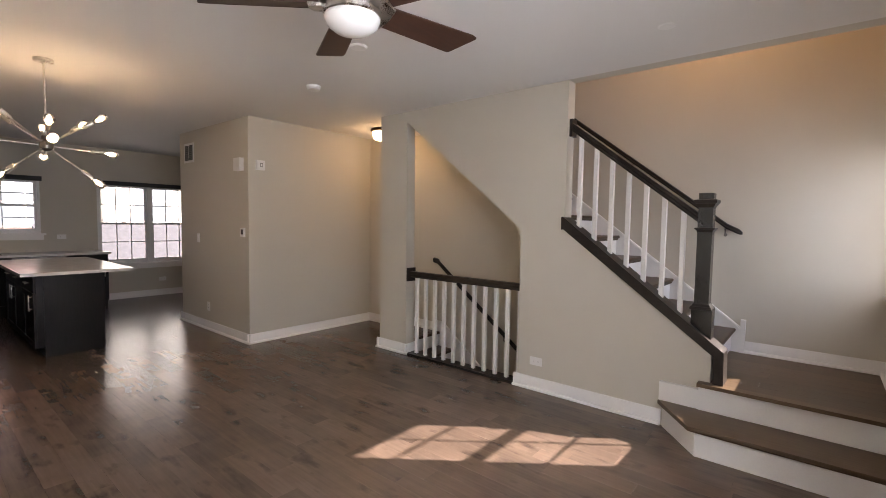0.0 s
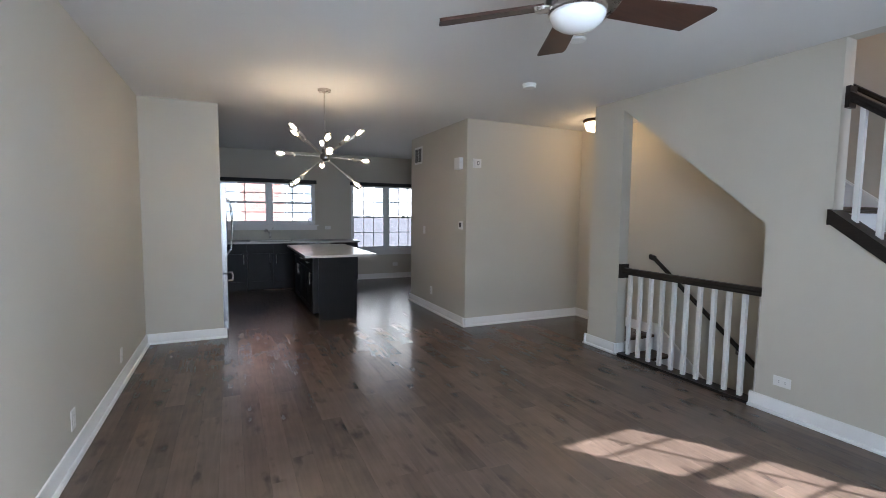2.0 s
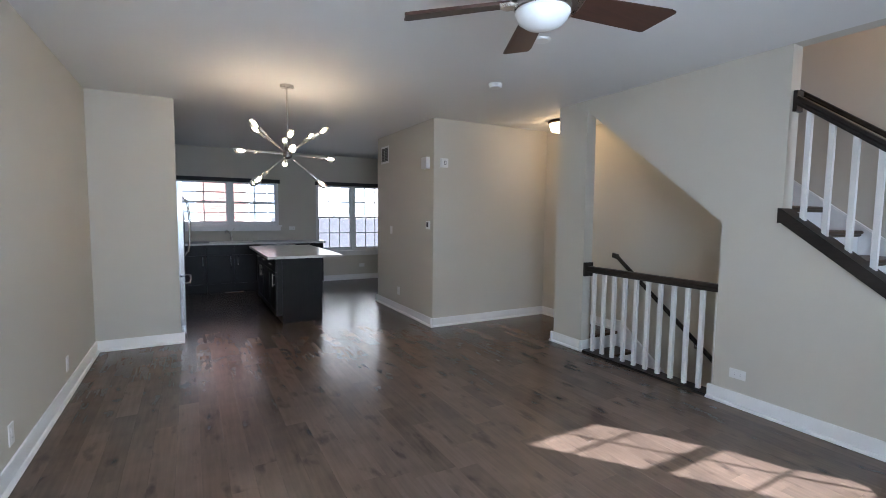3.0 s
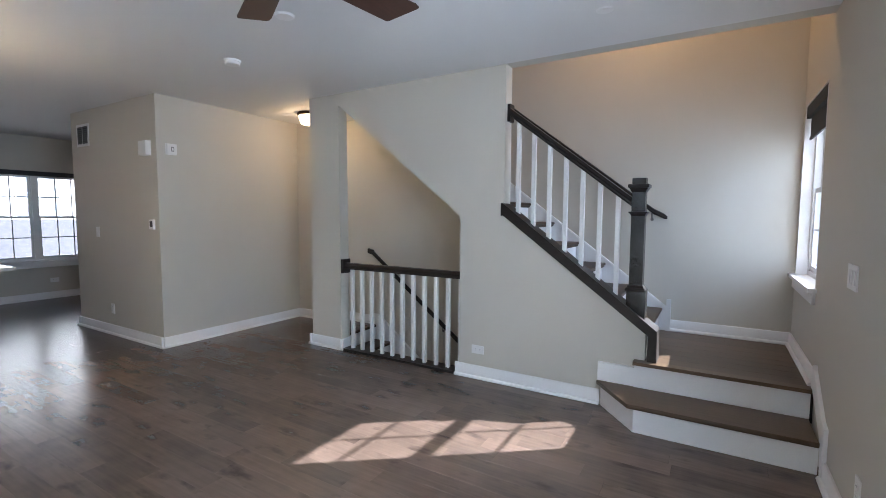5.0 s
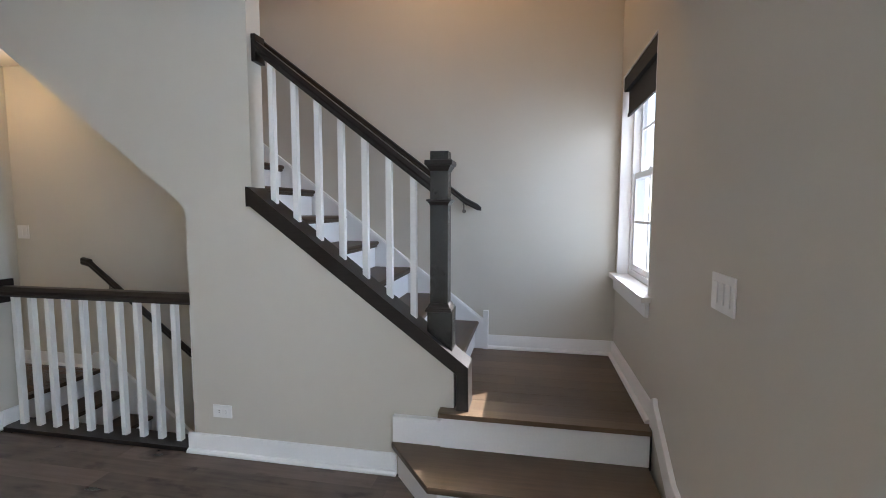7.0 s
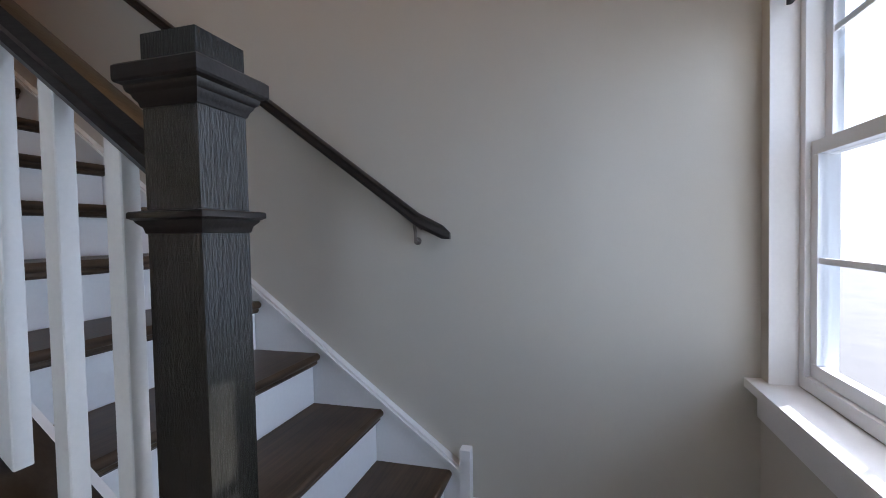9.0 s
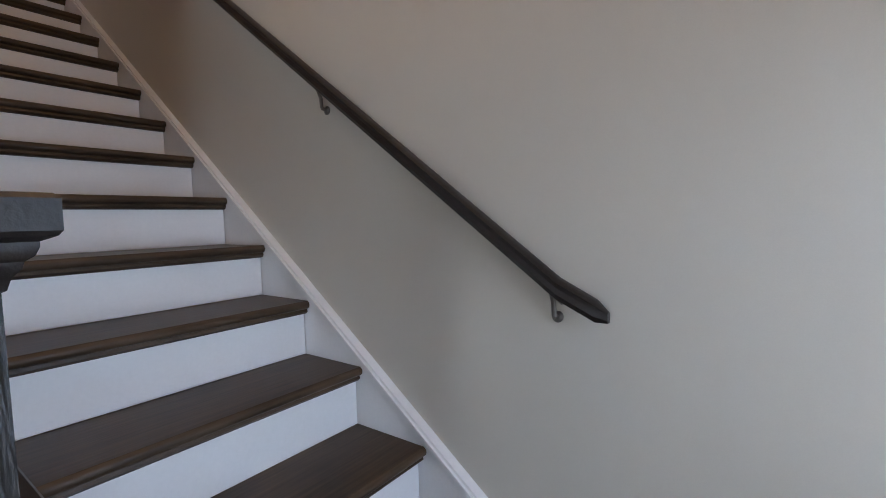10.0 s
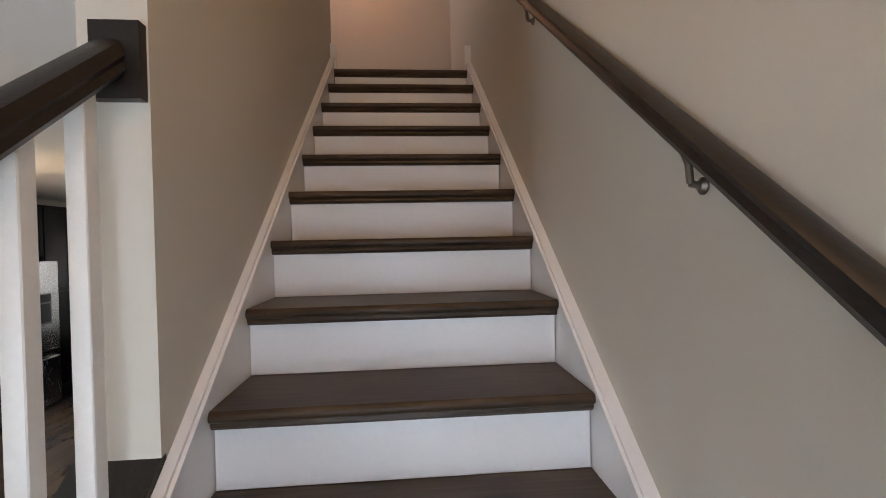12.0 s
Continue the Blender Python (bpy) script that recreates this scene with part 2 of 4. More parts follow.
for x0, x1, z0, z1 in ((-0.16, KW[0], -0.3, H), (KW[1], BW[0], -0.3, H), (BW[1], XP, -0.3, H), (KW[0], KW[1], -0.3, KW[2]), (KW[0], KW[1], KW[3], H), (BW[0], BW[1], -0.3, BW[2]), (BW[0], BW[1], BW[3], H)):
    box(bm, x0, x1, YB, YB + 0.16, z0, z1)
structure("wall_kitchen", bm, WALL, "greige kitchen wall with two windows", "wall")
bm = B()
box(bm, -0.16, XS0, -0.16, YB + 0.16, H, H + 0.30)
box(bm, XS0, XP, 4.23, YB + 0.16, H, H + 0.30)
structure("ceiling", bm, CEIL, "smooth white painted ceiling", "ceiling")
structure("ceiling_stair", box(B(), XS0, XP + 0.1, -0.16, 6.2, TOP, TOP + 0.1), CEIL, "white ceiling above the stairs", "ceiling")
slope = 0.778
structure("stair_soffit", prism(B(), [(1.0, 0.30), (4.23, 0.30 + 3.23 * slope), (4.23, 0.36 + 3.23 * slope), (1.0, 0.36)], "x", XS1, XP), WALL, "sloped soffit below the upper flight", "ceiling")
bm = B()
box(bm, XS0 - 1.5, XP, 4.27, 5.6, H + 0.31, 3.036)
structure("upper_floor", bm, TREAD_Y, "brown wood floor of the upper hall", "floor")
structure("wall_upper_end", box(B(), XS0 - 1.5, XP, 5.5, 5.6, 3.04, TOP), WALL, "greige end wall of the upper hall", "wall")
structure("wall_upper_side", box(B(), XS0 - 1.6, XS0 - 1.502, 4.1, 5.6, 3.04, TOP), WALL, "greige side wall of the upper hall", "wall")
structure("wall_upper_return", box(B(), XS0 - 1.5, XS0 - 0.002, 4.08, 4.22, 3.04, TOP), WALL, "greige return wall of the upper hall", "wall")
# Unseen floor added to close the stairwell foot, all in the near-black joint colour.
structure("floor_lower", box(B(), XS0, XP, 0.5, 4.3, -2.8, -2.7), GAP, "lower hall floor closing the stairwell, filled near black", "floor")
structure("wall_lower_end", box(B(), XS1, XP, 0.70, 0.82, -2.7, 0.2), WALL, "greige wall at the foot of the lower flight", "wall")
structure("wall_below_hall", box(B(), XS1, XP, 4.32, 4.42, -2.7, -0.3), WALL, "greige wall below the hall", "wall")


# ---- baseboards ----
def baseboard(name, p, q, side, z=0.0, high=0.110):
    """A moulded board from p to q (plan); side: the plan direction in which it stands off the wall."""
    p, q, s = Vector((*p, 0)), Vector((*q, 0)), Vector((*side, 0))
    prof = [(0, 0), (0.036, 0), (0.036, 0.010), (0.028, 0.020), (0.016, 0.022), (0.016, high - 0.012), (0.010, high), (0, high)]
    bm = B()
    rings = [[bm.verts.new(c + s * d + Vector((0, 0, z + h))) for d, h in prof] for c in (p, q)]
    n = len(prof)
    fs = [bm.faces.new((rings[0][i], rings[0][(i + 1) % n], rings[1][(i + 1) % n], rings[1][i])) for i in range(n)]
    fs += [bm.faces.new(rings[0]), bm.faces.new(rings[1])]
    bmesh.ops.recalc_face_normals(bm, faces=fs)
    return tagged(part(name, bm, TRIM), "white painted moulded baseboard along the wall foot", "baseboard", "", "structure")


e = 0.036
baseboard("baseboard", (0, 0), (0, 6.06), (1, 0))
baseboard("baseboard", (0, 6.06), (0.75 + e, 6.06), (0, -1))
baseboard("baseboard", (XS0, 1.25), (XS0, 2.452 + e), (-1, 0))
baseboard("baseboard", (XS0, 3.85 - e), (XS0, 4.27 + e), (-1, 0))
baseboard("baseboard", (XS0 - e, 3.85), (XS1, 3.85), (0, -1))
baseboard("baseboard", (XS0 - e, 4.27), (XS1 + e, 4.27), (0, 1))
baseboard("baseboard", (XK0, YK0 - e), (XK0, YK1 + e), (-1, 0))
baseboard("baseboard", (XK0 - e, YK0), (5.34, YK0), (0, -1))
baseboard("baseboard", (XP, 4.31), (XP, 5.08), (-1, 0))
baseboard("baseboard", (5.34, 5.08), (5.34, YK0), (-1, 0))
baseboard("baseboard", (XK0, YK1), (XP, YK1), (0, 1))
baseboard("baseboard", (3.17, YB), (XP, YB), (0, -1))
baseboard("baseboard", (XP, YK1), (XP, YB), (-1, 0))
baseboard("baseboard", (0, 0), (4.06, 0), (0, 1))
baseboard("baseboard", (4.47, 0), (XP, 0), (0, 1), LAND, 0.098)
baseboard("baseboard", (XP, 0), (XP, 0.885), (-1, 0), LAND, 0.098)
# raked board on the front wall beside the two entry steps
bm = prism(B(), [(4.035, 0.0), (4.075, 0.0), (4.12, 0.19), (4.40, 0.38), (4.45, 0.38), (4.45, 0.51), (4.415, 0.53), (4.40, 0.50), (4.11, 0.305), (4.035, 0.29)], "y", 0, 0.022)
tagged(part("trim", ease(bm, 0.002, 1), TRIM), "white raked board beside the entry steps", "trim", "", "structure")


# ---- windows ----
def window(name, x0, x1, z0, z1, wall_y, out, units, cols, rows, label, glass_off=0.10):
    """Double-hung units side by side in an opening; out: +1 or -1, the way outdoors along y."""
    w = thing(name, ((x0 + x1) / 2, wall_y + out * glass_off, z0), label, "window", "", "structure")
    yg = wall_y + out * glass_off

    def bar(nm, a, b, c, d, lo, hi, parent=w, material=VINYL, bevel=0.002):
        bm = box(B(), a, b, min(yg + out * lo, yg + out * hi), max(yg + out * lo, yg + out * hi), c, d)
        return part(nm, ease(bm, bevel, 1), material, parent)

    bar("frame", x0, x1, z0, z0 + 0.035, -0.03, 0.05)
    bar("frame", x0, x1, z1 - 0.035, z1, -0.03, 0.05)
    step = (x1 - x0) / units
    for u in range(units + 1):
        c = x0 + u * step
        half = 0.032
        bar("frame", max(x0, c - half), min(x1, c + half), z0 + 0.036, z1 - 0.036, -0.031, 0.049)
    mid = (z0 + z1) / 2 + 0.0
    for u in range(units):
        a, b = x0 + u * step + 0.034, x0 + (u + 1) * step - 0.034
        for c, d, lo in ((z0 + 0.037, mid + 0.018, -0.018), (mid - 0.018, z1 - 0.037, 0.012)):
            s = bar("sash", a, b, c, c + 0.036, lo, lo + 0.026)
            bar("rail", a, b, d - 0.036, d, lo, lo + 0.026, s)
            bar("stile", a, a + 0.034, c + 0.037, d - 0.037, lo, lo + 0.0255, s)
            bar("stile", b - 0.034, b, c + 0.037, d - 0.037, lo, lo + 0.0255, s)
            g = bar("pane", a + 0.03, b - 0.03, c + 0.03, d - 0.03, lo + 0.010, lo + 0.014, s, PANE, 0.0004)
            g.visible_shadow = False
            for i in range(1, cols):
                m = a + 0.034 + (b - a - 0.068) * i / cols
                bar("muntin", m - 0.008, m + 0.008, c + 0.037, d - 0.037, lo + 0.003, lo + 0.009, s, VINYL, 0.001)
            for i in range(1, rows):
                m = c + 0.036 + (d - c - 0.072) * i / rows
                bar("muntin", a + 0.035, b - 0.035, m - 0.008, m + 0.008, lo + 0.0035, lo + 0.0095, s, VINYL, 0.001)
        bar("sash_lock", (a + b) / 2 - 0.03, (a + b) / 2 + 0.03, mid + 0.019, mid + 0.032, -0.014, 0.004)
    return w


def sill(x0, x1, z, wall_y, out, deep):
    s = thing("window_sill", ((x0 + x1) / 2, wall_y, z), "white painted wooden window sill with apron", "window sill", "", "structure")
    part("stool", ease(box(B(), x0 - 0.055, x1 + 0.055, *sorted((wall_y + out * deep, wall_y - out * 0.045)), z - 0.022, z + 0.004), 0.005), TRIM, s)
    part("apron", ease(box(B(), x0 - 0.03, x1 + 0.03, *sorted((wall_y - out * 0.001, wall_y - out * 0.019)), z - 0.10, z - 0.023), 0.004), TRIM, s)


window("window_1", 4.655, 5.47, 0.962, 2.245, 0, -1, 1, 2, 2, "white double-hung stair window with grilles, sunlit", 0.10)
sill(4.655, 5.47, 0.955, 0, -1, 0.07)
window("window_2", 0.75, 2.45, 0.967, 2.25, 0, -1, 2, 2, 2, "white double-hung pair of living room windows", 0.10)
sill(0.75, 2.45, 0.96, 0, -1, 0.07)
window("window_3", KW[0], KW[1], KW[2] + 0.005, KW[3], YB, 1, 2, 2, 2, "white double-hung pair of windows above the sink", 0.05)
sill(KW[0], KW[1], KW[2], YB, 1, 0.02)
window("window_4", BW[0], BW[1], BW[2] + 0.005, BW[3], YB, 1, 2, 3, 2, "tall white double-hung pair of kitchen windows", 0.05)
sill(BW[0], BW[1], BW[2], YB, 1, 0.02)
# white liners in the stair window's deep opening
for nm, x0, x1, z0, z1 in (("jamb_liner", 4.652, 4.657, 0.96, 2.24), ("jamb_liner", 5.468, 5.473, 0.96, 2.24), ("head_liner", 4.66, 5.465, 2.238, 2.2445)):
    tagged(part(nm, box(B(), x0, x1, -0.07, 0.002, z0, z1), TRIM), "white painted window return", "trim", "", "structure")


def roller_shade(x0, x1, z0, z1, y0, y1, drop):
    s = thing("roller_shade", ((x0 + x1) / 2, y0, z1), "charcoal fabric roller shade rolled up in its cassette", "blind", "window shades")
    part("cassette", ease(box(B(), x0, x1, min(y0, y1), max(y0, y1), z0, z1), 0.004), SHADE, s)
    if drop:
        ym = (y0 + y1) / 2
        part("fabric", box(B(), x0 + 0.02, x1 - 0.02, ym - 0.001, ym + 0.001, z0 - drop, z0 + 0.01), SHADE, s)
        part("bottom_bar", ease(box(B(), x0 + 0.02, x1 - 0.02, ym - 0.006, ym + 0.006, z0 - drop - 0.022, z0 - drop), 0.003), SHADE, s)


roller_shade(4.66, 5.465, 2.15, 2.236, -0.005, -0.06, 0.14)
roller_shade(0.76, 2.44, 2.16, 2.248, -0.005, -0.06, 0.14)
roller_shade(KW[0] - 0.02, KW[1] + 0.02, KW[3] - 0.045, KW[3] + 0.025, YB - 0.06, YB - 0.002, 0)
roller_shade(BW[0] - 0.02, BW[1] + 0.02, BW[3] - 0.045, BW[3] + 0.025, YB - 0.06, YB - 0.002, 0)


# ---- upper flight ----
def nosing_outline(back, front, top, thick=0.032):
    """Section of a tread with a half-round nosing and a cove below it: (run, height)."""
    pts = [(back, top), (front + 0.010, top)]
    for i in range(1, 6):
        a = math.pi / 2 + math.pi * i / 6
        pts.append((front + 0.014 + 0.014 * math.cos(a), top - 0.014 + 0.014 * math.sin(a)))
    pts += [(front + 0.014, top - 0.029), (front + 0.012, top - thick - 0.006), (front + 0.020, top - thick - 0.014), (front + 0.030, top - thick - 0.016), (back, top - thick)]
    return pts


stairs = thing("staircase", (5.1, 0.9, LAND), "white painted stairs with dark stained wooden treads", "stairs")
SK0, SK1 = 4.620, 5.495
N = 13
for k in range(1, N + 1):
    y, z = NOSE1 + (k - 1) * RUN, LAND + k * RISE + 0.012
    part("riser", box(B(), SK0, SK1, y + 0.030, y + 0.045, z - RISE + 0.002, z - 0.034), TRIM, stairs)
    part("tread", prism(B(), nosing_outline(y + RUN + 0.032, y, z), "x", SK0 - 0.002, SK1 + 0.003), TREAD, stairs, "dark stained wooden tread")
y, z = NOSE1 + N * RUN, LAND + (N + 1) * RISE + 0.006
part("riser", box(B(), SK0, SK1, y + 0.030, y + 0.045, z - RISE + 0.002, z - 0.034), TRIM, stairs)
part("tread", prism(B(), nosing_outline(y + 0.12, y, z), "x", SK0 - 0.002, SK1 + 0.003), TREAD, stairs, "dark stained wooden nosing of the upper floor")


def skirt(name, x0, x1, cap0, cap1, y_low, y_high, lift):
    g = RISE / RUN
    def line(y, d):
        return LAND + RISE + (y - NOSE1) * g + d
    s = part(name, prism(B(), [(y_low, max(LAND, line(y_low, -0.32))), (y_low + 0.16, max(LAND, line(y_low + 0.16, -0.32))), (y_high, line(y_high, -0.32)), (y_high, line(y_high, lift)), (y_low, line(y_low, lift))], "x", x0, x1), TRIM, stairs, "white skirt board")
    for d0, d1, ins in ((0.0, 0.012, 0.0), (0.012, 0.023, 0.008)):
        part("cap_moulding", prism(B(), [(y_low, line(y_low, lift + d0)), (y_high, line(y_high, lift + d0)), (y_high, line(y_high, lift + d1)), (y_low, line(y_low, lift + d1))], "x", cap0 + ins * (x0 > 5), cap1 - ins * (x0 < 5)), TRIM, s)
    return s


skirt("skirt_board", SK1 + 0.004, XP, SK1 - 0.004, XP, 0.905, 4.25, 0.026)
skirt("skirt_board", XS1 + 0.001, SK0 - 0.003, XS1 + 0.001, SK0 + 0.006, 0.96, 4.22, 0.050)
part("end_block", ease(box(B(), SK1 - 0.008, XP, 0.868, 0.904, LAND, 0.66), 0.003), TRIM, stairs)
for x0, x1 in ((SK1 - 0.006, XP), (XS1, SK0 + 0.01)):
    part("end_block", ease(box(B(), x0, x1, 4.222, 4.25, 3.02, 3.22), 0.003), TRIM, stairs)

# ---- landing and the step below it ----
steps = thing("landing_steps", (4.3, 0.6, 0), "low landing and step with white risers and wooden tops", "stairs")
part("riser", prism(B(), [(4.11, 0.0225), (4.11, 0.965), (4.44, 1.235), (4.469, 1.245), (4.469, 0.0225)], "z", 0.0, RISE - 0.032), TRIM, steps)
bm = prism(B(), [(4.083, 0.0225), (4.083, 1.004), (4.425, 1.268), (4.469, 1.268), (4.469, 0.0225)], "z", RISE - 0.031, RISE)
part("tread", ease(bm, 0.010, 3), TREAD_Y, steps, "dark stained wooden step top with a cut corner")
part("riser", box(B(), 4.425, 4.469, 0.0225, 1.01, RISE + 0.001, LAND - 0.025), TRIM, steps)
part("side_board", ease(box(B(), 4.432, 4.469, 1.011, 1.262, RISE + 0.001, RISE + 0.135), 0.003), TRIM, steps)
bm = box(B(), 4.395, 4.47, 0.0225, 1.018, LAND - 0.024, LAND)
part("nosing", ease(bm, 0.010, 3), TREAD_Y, steps, "dark stained landing nosing")
landing = part("landing_base", box(B(), 4.471, XP, 0.001, 1.3, 0.15, LAND - 0.004), GAP, steps)
x, i = 4.469, 0
while x < XP - 0.03:
    x2 = min(x + 0.127, XP - 0.001)
    cuts = [0.002, 0.35 + 0.4 * random.random(), 0.986] if i % 2 else [0.002, 0.986]
    for a, b in zip(cuts, cuts[1:]):
        part("plank", box(B(), x + 0.0006, x2 - 0.0006, a + 0.0006, b - 0.0006, LAND - 0.004, LAND), TREAD_Y, landing)
    x, i = x2, i + 1


# ---- guard of the upper flight ----
rail_thing = thing("stair_railing", (4.54, 1.4, 0.9), "espresso stair railing with white square balusters and box newel", "railing")


def cap_z(y):
    return 0.604 + (y - 0.874) * 0.768


XC = (XS0 + XS1) / 2 + 0.003
bm = prism(B(), [(0.932, 0.566), (2.043, 1.404), (2.062, 1.400), (2.062, 1.506), (2.045, cap_z(2.045)), (0.874, cap_z(0.874)), (0.870, LAND + 0.001), (0.931, LAND + 0.001)], "x", XS0 - 0.032, XS1)
cap_board = part("stringer_cap", bm, RAIL, rail_thing, "dark stained cap on the knee wall")
for face in cap_board.data.polygons:
    face.use_smooth = False


def rail_z(y):
    return 1.460 + (y - 1.06) * 0.775


def hand_section(c, half=0.031, high=0.062):
    """A moulded handrail's section about c: (across, up)."""
    return [(c - half * 0.7, 0), (c + half * 0.7, 0), (c + half, 0.014), (c + half * 0.86, 0.028), (c + half, 0.040), (c + half * 0.75, high - 0.004), (c + half * 0.35, high), (c - half * 0.35, high), (c - half * 0.75, high - 0.004), (c - half, 0.040), (c - half * 0.86, 0.028), (c - half, 0.014)]


def raked(bm, section, y0, z0, y1, z1):
    a = [bm.verts.new((x, y0, z0 + h)) for x, h in section]
    b = [bm.verts.new((x, y1, z1 + h)) for x, h in section]
    n = len(section)
    fs = [bm.faces.new((a[i], a[(i + 1) % n], b[(i + 1) % n], b[i])) for i in range(n)] + [bm.faces.new(a), bm.faces.new(b)]
    bmesh.ops.recalc_face_normals(bm, faces=fs)
    return bm


part("handrail", raked(B(), hand_section(XC, 0.033, 0.068), 1.075, rail_z(1.075), 2.022, rail_z(2.022)), RAIL, rail_thing, "dark moulded handrail")
part("rosette", ease(box(B(), XC - 0.030, XC + 0.056, 2.020, 2.0445, 2.166, 2.306), 0.005), RAIL, rail_thing, "dark square wall plate")
for i in range(7):
    y = 1.172 + i * 0.1295
    part("baluster", ease(prism(B(), [(y - 0.016, cap_z(y - 0.016) - 0.004), (y + 0.016, cap_z(y + 0.016) - 0.004), (y + 0.016, rail_z(y + 0.016) + 0.006), (y - 0.016, rail_z(y - 0.016) + 0.006)], "x", XC - 0.016, XC + 0.016), 0.002, 1), BALUSTER, rail_thing, "white square baluster")
YN = 1.031
newel = part("newel_post", ease(box(B(), XC - 0.045, XC + 0.045, YN - 0.045, YN + 0.045, 0.87, 1.58), 0.003), POST, rail_thing, "dark square box newel post")
part("newel_base", ease(prism(B(), [(YN - 0.070, cap_z(YN - 0.070) - 0.02), (YN + 0.058, cap_z(YN + 0.058) - 0.02), (YN + 0.058, 0.880), (YN - 0.070, 0.880)], "x", XC - 0.058, XC + 0.058), 0.003), POST, newel)


def collar(profile, name):
    """A square moulding about the newel: (half width, height) from the bottom up."""
    bm = B()
    rings = [[bm.verts.new((XC + sx * h, YN + sy * h, z)) for sx, sy in ((-1, -1), (1, -1), (1, 1), (-1, 1))] for h, z in profile]
    fs = [bm.faces.new((p[i], p[(i + 1) % 4], q[(i + 1) % 4], q[i])) for p, q in zip(rings, rings[1:]) for i in range(4)]
    fs += [bm.faces.new(rings[0]), bm.faces.new(rings[-1])]
    bmesh.ops.recalc_face_normals(bm, faces=fs)
    part(name, bm, RAIL, newel)


collar([(0.047, 0.868), (0.064, 0.869), (0.068, 0.873), (0.068, 0.880), (0.064, 0.883), (0.064, 0.890), (0.058, 0.893), (0.054, 0.899), (0.053, 0.905), (0.046, 0.912)], "base_collar")
collar([(0.043, 1.405), (0.047, 1.408), (0.049, 1.416), (0.055, 1.422), (0.056, 1.425), (0.062, 1.428), (0.062, 1.435), (0.060, 1.437), (0.043, 1.439)], "middle_collar")
collar([(0.043, 1.574), (0.047, 1.576), (0.049, 1.583), (0.053, 1.588), (0.054, 1.592), (0.058, 1.595), (0.060, 1.600), (0.060, 1.603), (0.067, 1.606), (0.069, 1.609), (0.069, 1.627), (0.066, 1.630), (0.043, 1.632)], "cap")
part("top_block", ease(box(B(), XC - 0.045, XC + 0.045, YN - 0.045, YN + 0.045, 1.6325, 1.674), 0.004), POST, newel)

# ---- guard rail of the lower flight ----
guard = thing("guard_railing", (4.54, 3.1, 0), "espresso guard rail with white square balusters", "railing")
part("curb", ease(box(B(), XS0 - 0.018, XS1, 2.454, 3.848, -0.02, 0.020), 0.005), RAIL, guard, "dark stained floor plate")
part("handrail", raked(B(), hand_section(XC - 0.01, 0.034, 0.066), 2.454, 0.842, 3.825, 0.842), RAIL, guard, "dark moulded handrail")
part("rosette", ease(box(B(), XC - 0.07, XC + 0.045, 3.822, 3.848, 0.80, 0.945), 0.005), RAIL, guard, "dark square wall plate")
for i in range(11):
    y = 2.474 + i * (3.742 - 2.474) / 10
    part("baluster", ease(box(B(), XC - 0.026, XC + 0.006, y - 0.016, y + 0.016, 0.018, 0.846), 0.002, 1), BALUSTER, guard, "white square baluster")


# ---- wall rails ----
def wall_rail(x, y0, z0, y1, z1, ends, brackets, label):
    r = thing("wall_handrail", (x, y0, z0), label, "handrail", "wall handrails")
    bm = B()
    g = (z1 - z0) / (y1 - y0)
    sec = hand_section(x, 0.024, 0.048)
    raked(bm, sec, y0, z0, y1, z1)
    part("rail", bm, RAIL, r)
    if ends:
        bm = B()
        a = [bm.verts.new((px, y0, z0 + h)) for px, h in sec]
        b = [bm.verts.new((x + (px - x) * 0.92, y0 - 0.085, z0 - 0.042 + h * 0.95)) for px, h in sec]
        c = [bm.verts.new((x + (px - x) * 0.4, y0 - 0.110, z0 - 0.044 + h * 0.5)) for px, h in sec]
        n = len(sec)
        fs = [bm.faces.new((p[i], p[(i + 1) % n], q[(i + 1) % n], q[i])) for p, q in ((a, b), (b, c)) for i in range(n)] + [bm.faces.new(c)]
        bmesh.ops.recalc_face_normals(bm, faces=fs)
        part("rail_end", bm, RAIL, r)
    for y in brackets:
        z = z0 + (y - y0) * g
        br = part("bracket", lathe(B(), [(0.0, 0), (0.014, 0), (0.014, 0.003), (0.008, 0.008), (0, 0.009)], Matrix.Translation((XP, y, z - 0.062)) @ Matrix.Rotation(-math.pi / 2, 4, "Y")), BRACKET, r, "dark nickel wall bracket")
        bm = B()
        pts = [(XP - 0.004, z - 0.062), (XP - 0.022, z - 0.058), (x + 0.010, z - 0.026), (x, z - 0.004)]
        for p, q in zip(pts, pts[1:]):
            rod(bm, (p[0], y, p[1]), (q[0], y, q[1]), 0.006, seg=10)
        part("arm", bm, BRACKET, br)
        part("saddle", ease(prism(B(), [(y - 0.028, z - 0.028 * g - 0.004), (y + 0.028, z + 0.028 * g - 0.004), (y + 0.028, z + 0.028 * g), (y - 0.028, z - 0.028 * g)], "x", x - 0.011, x + 0.011), 0.001, 1), BRACKET, br)


wall_rail(5.495, 1.035, 1.424, 4.25, 1.424 + 3.215 * 0.764, True, (1.052, 1.84, 2.75, 3.7), "dark wooden handrail on nickel brackets, upper flight")
wall_rail(5.500, 1.2, 0.92 - 3.08 * 0.775, 4.28, 0.90, False, (1.6, 3.25, 4.1), "dark wooden handrail on nickel brackets, lower flight")
r = thing("handrail_end", (5.500, 4.28, 0.9), "angled dark end of the lower wall handrail", "handrail")
part("rail_end", raked(B(), hand_section(5.500, 0.029, 0.060), 4.28, 0.90, 4.345, 0.915), RAIL, r)

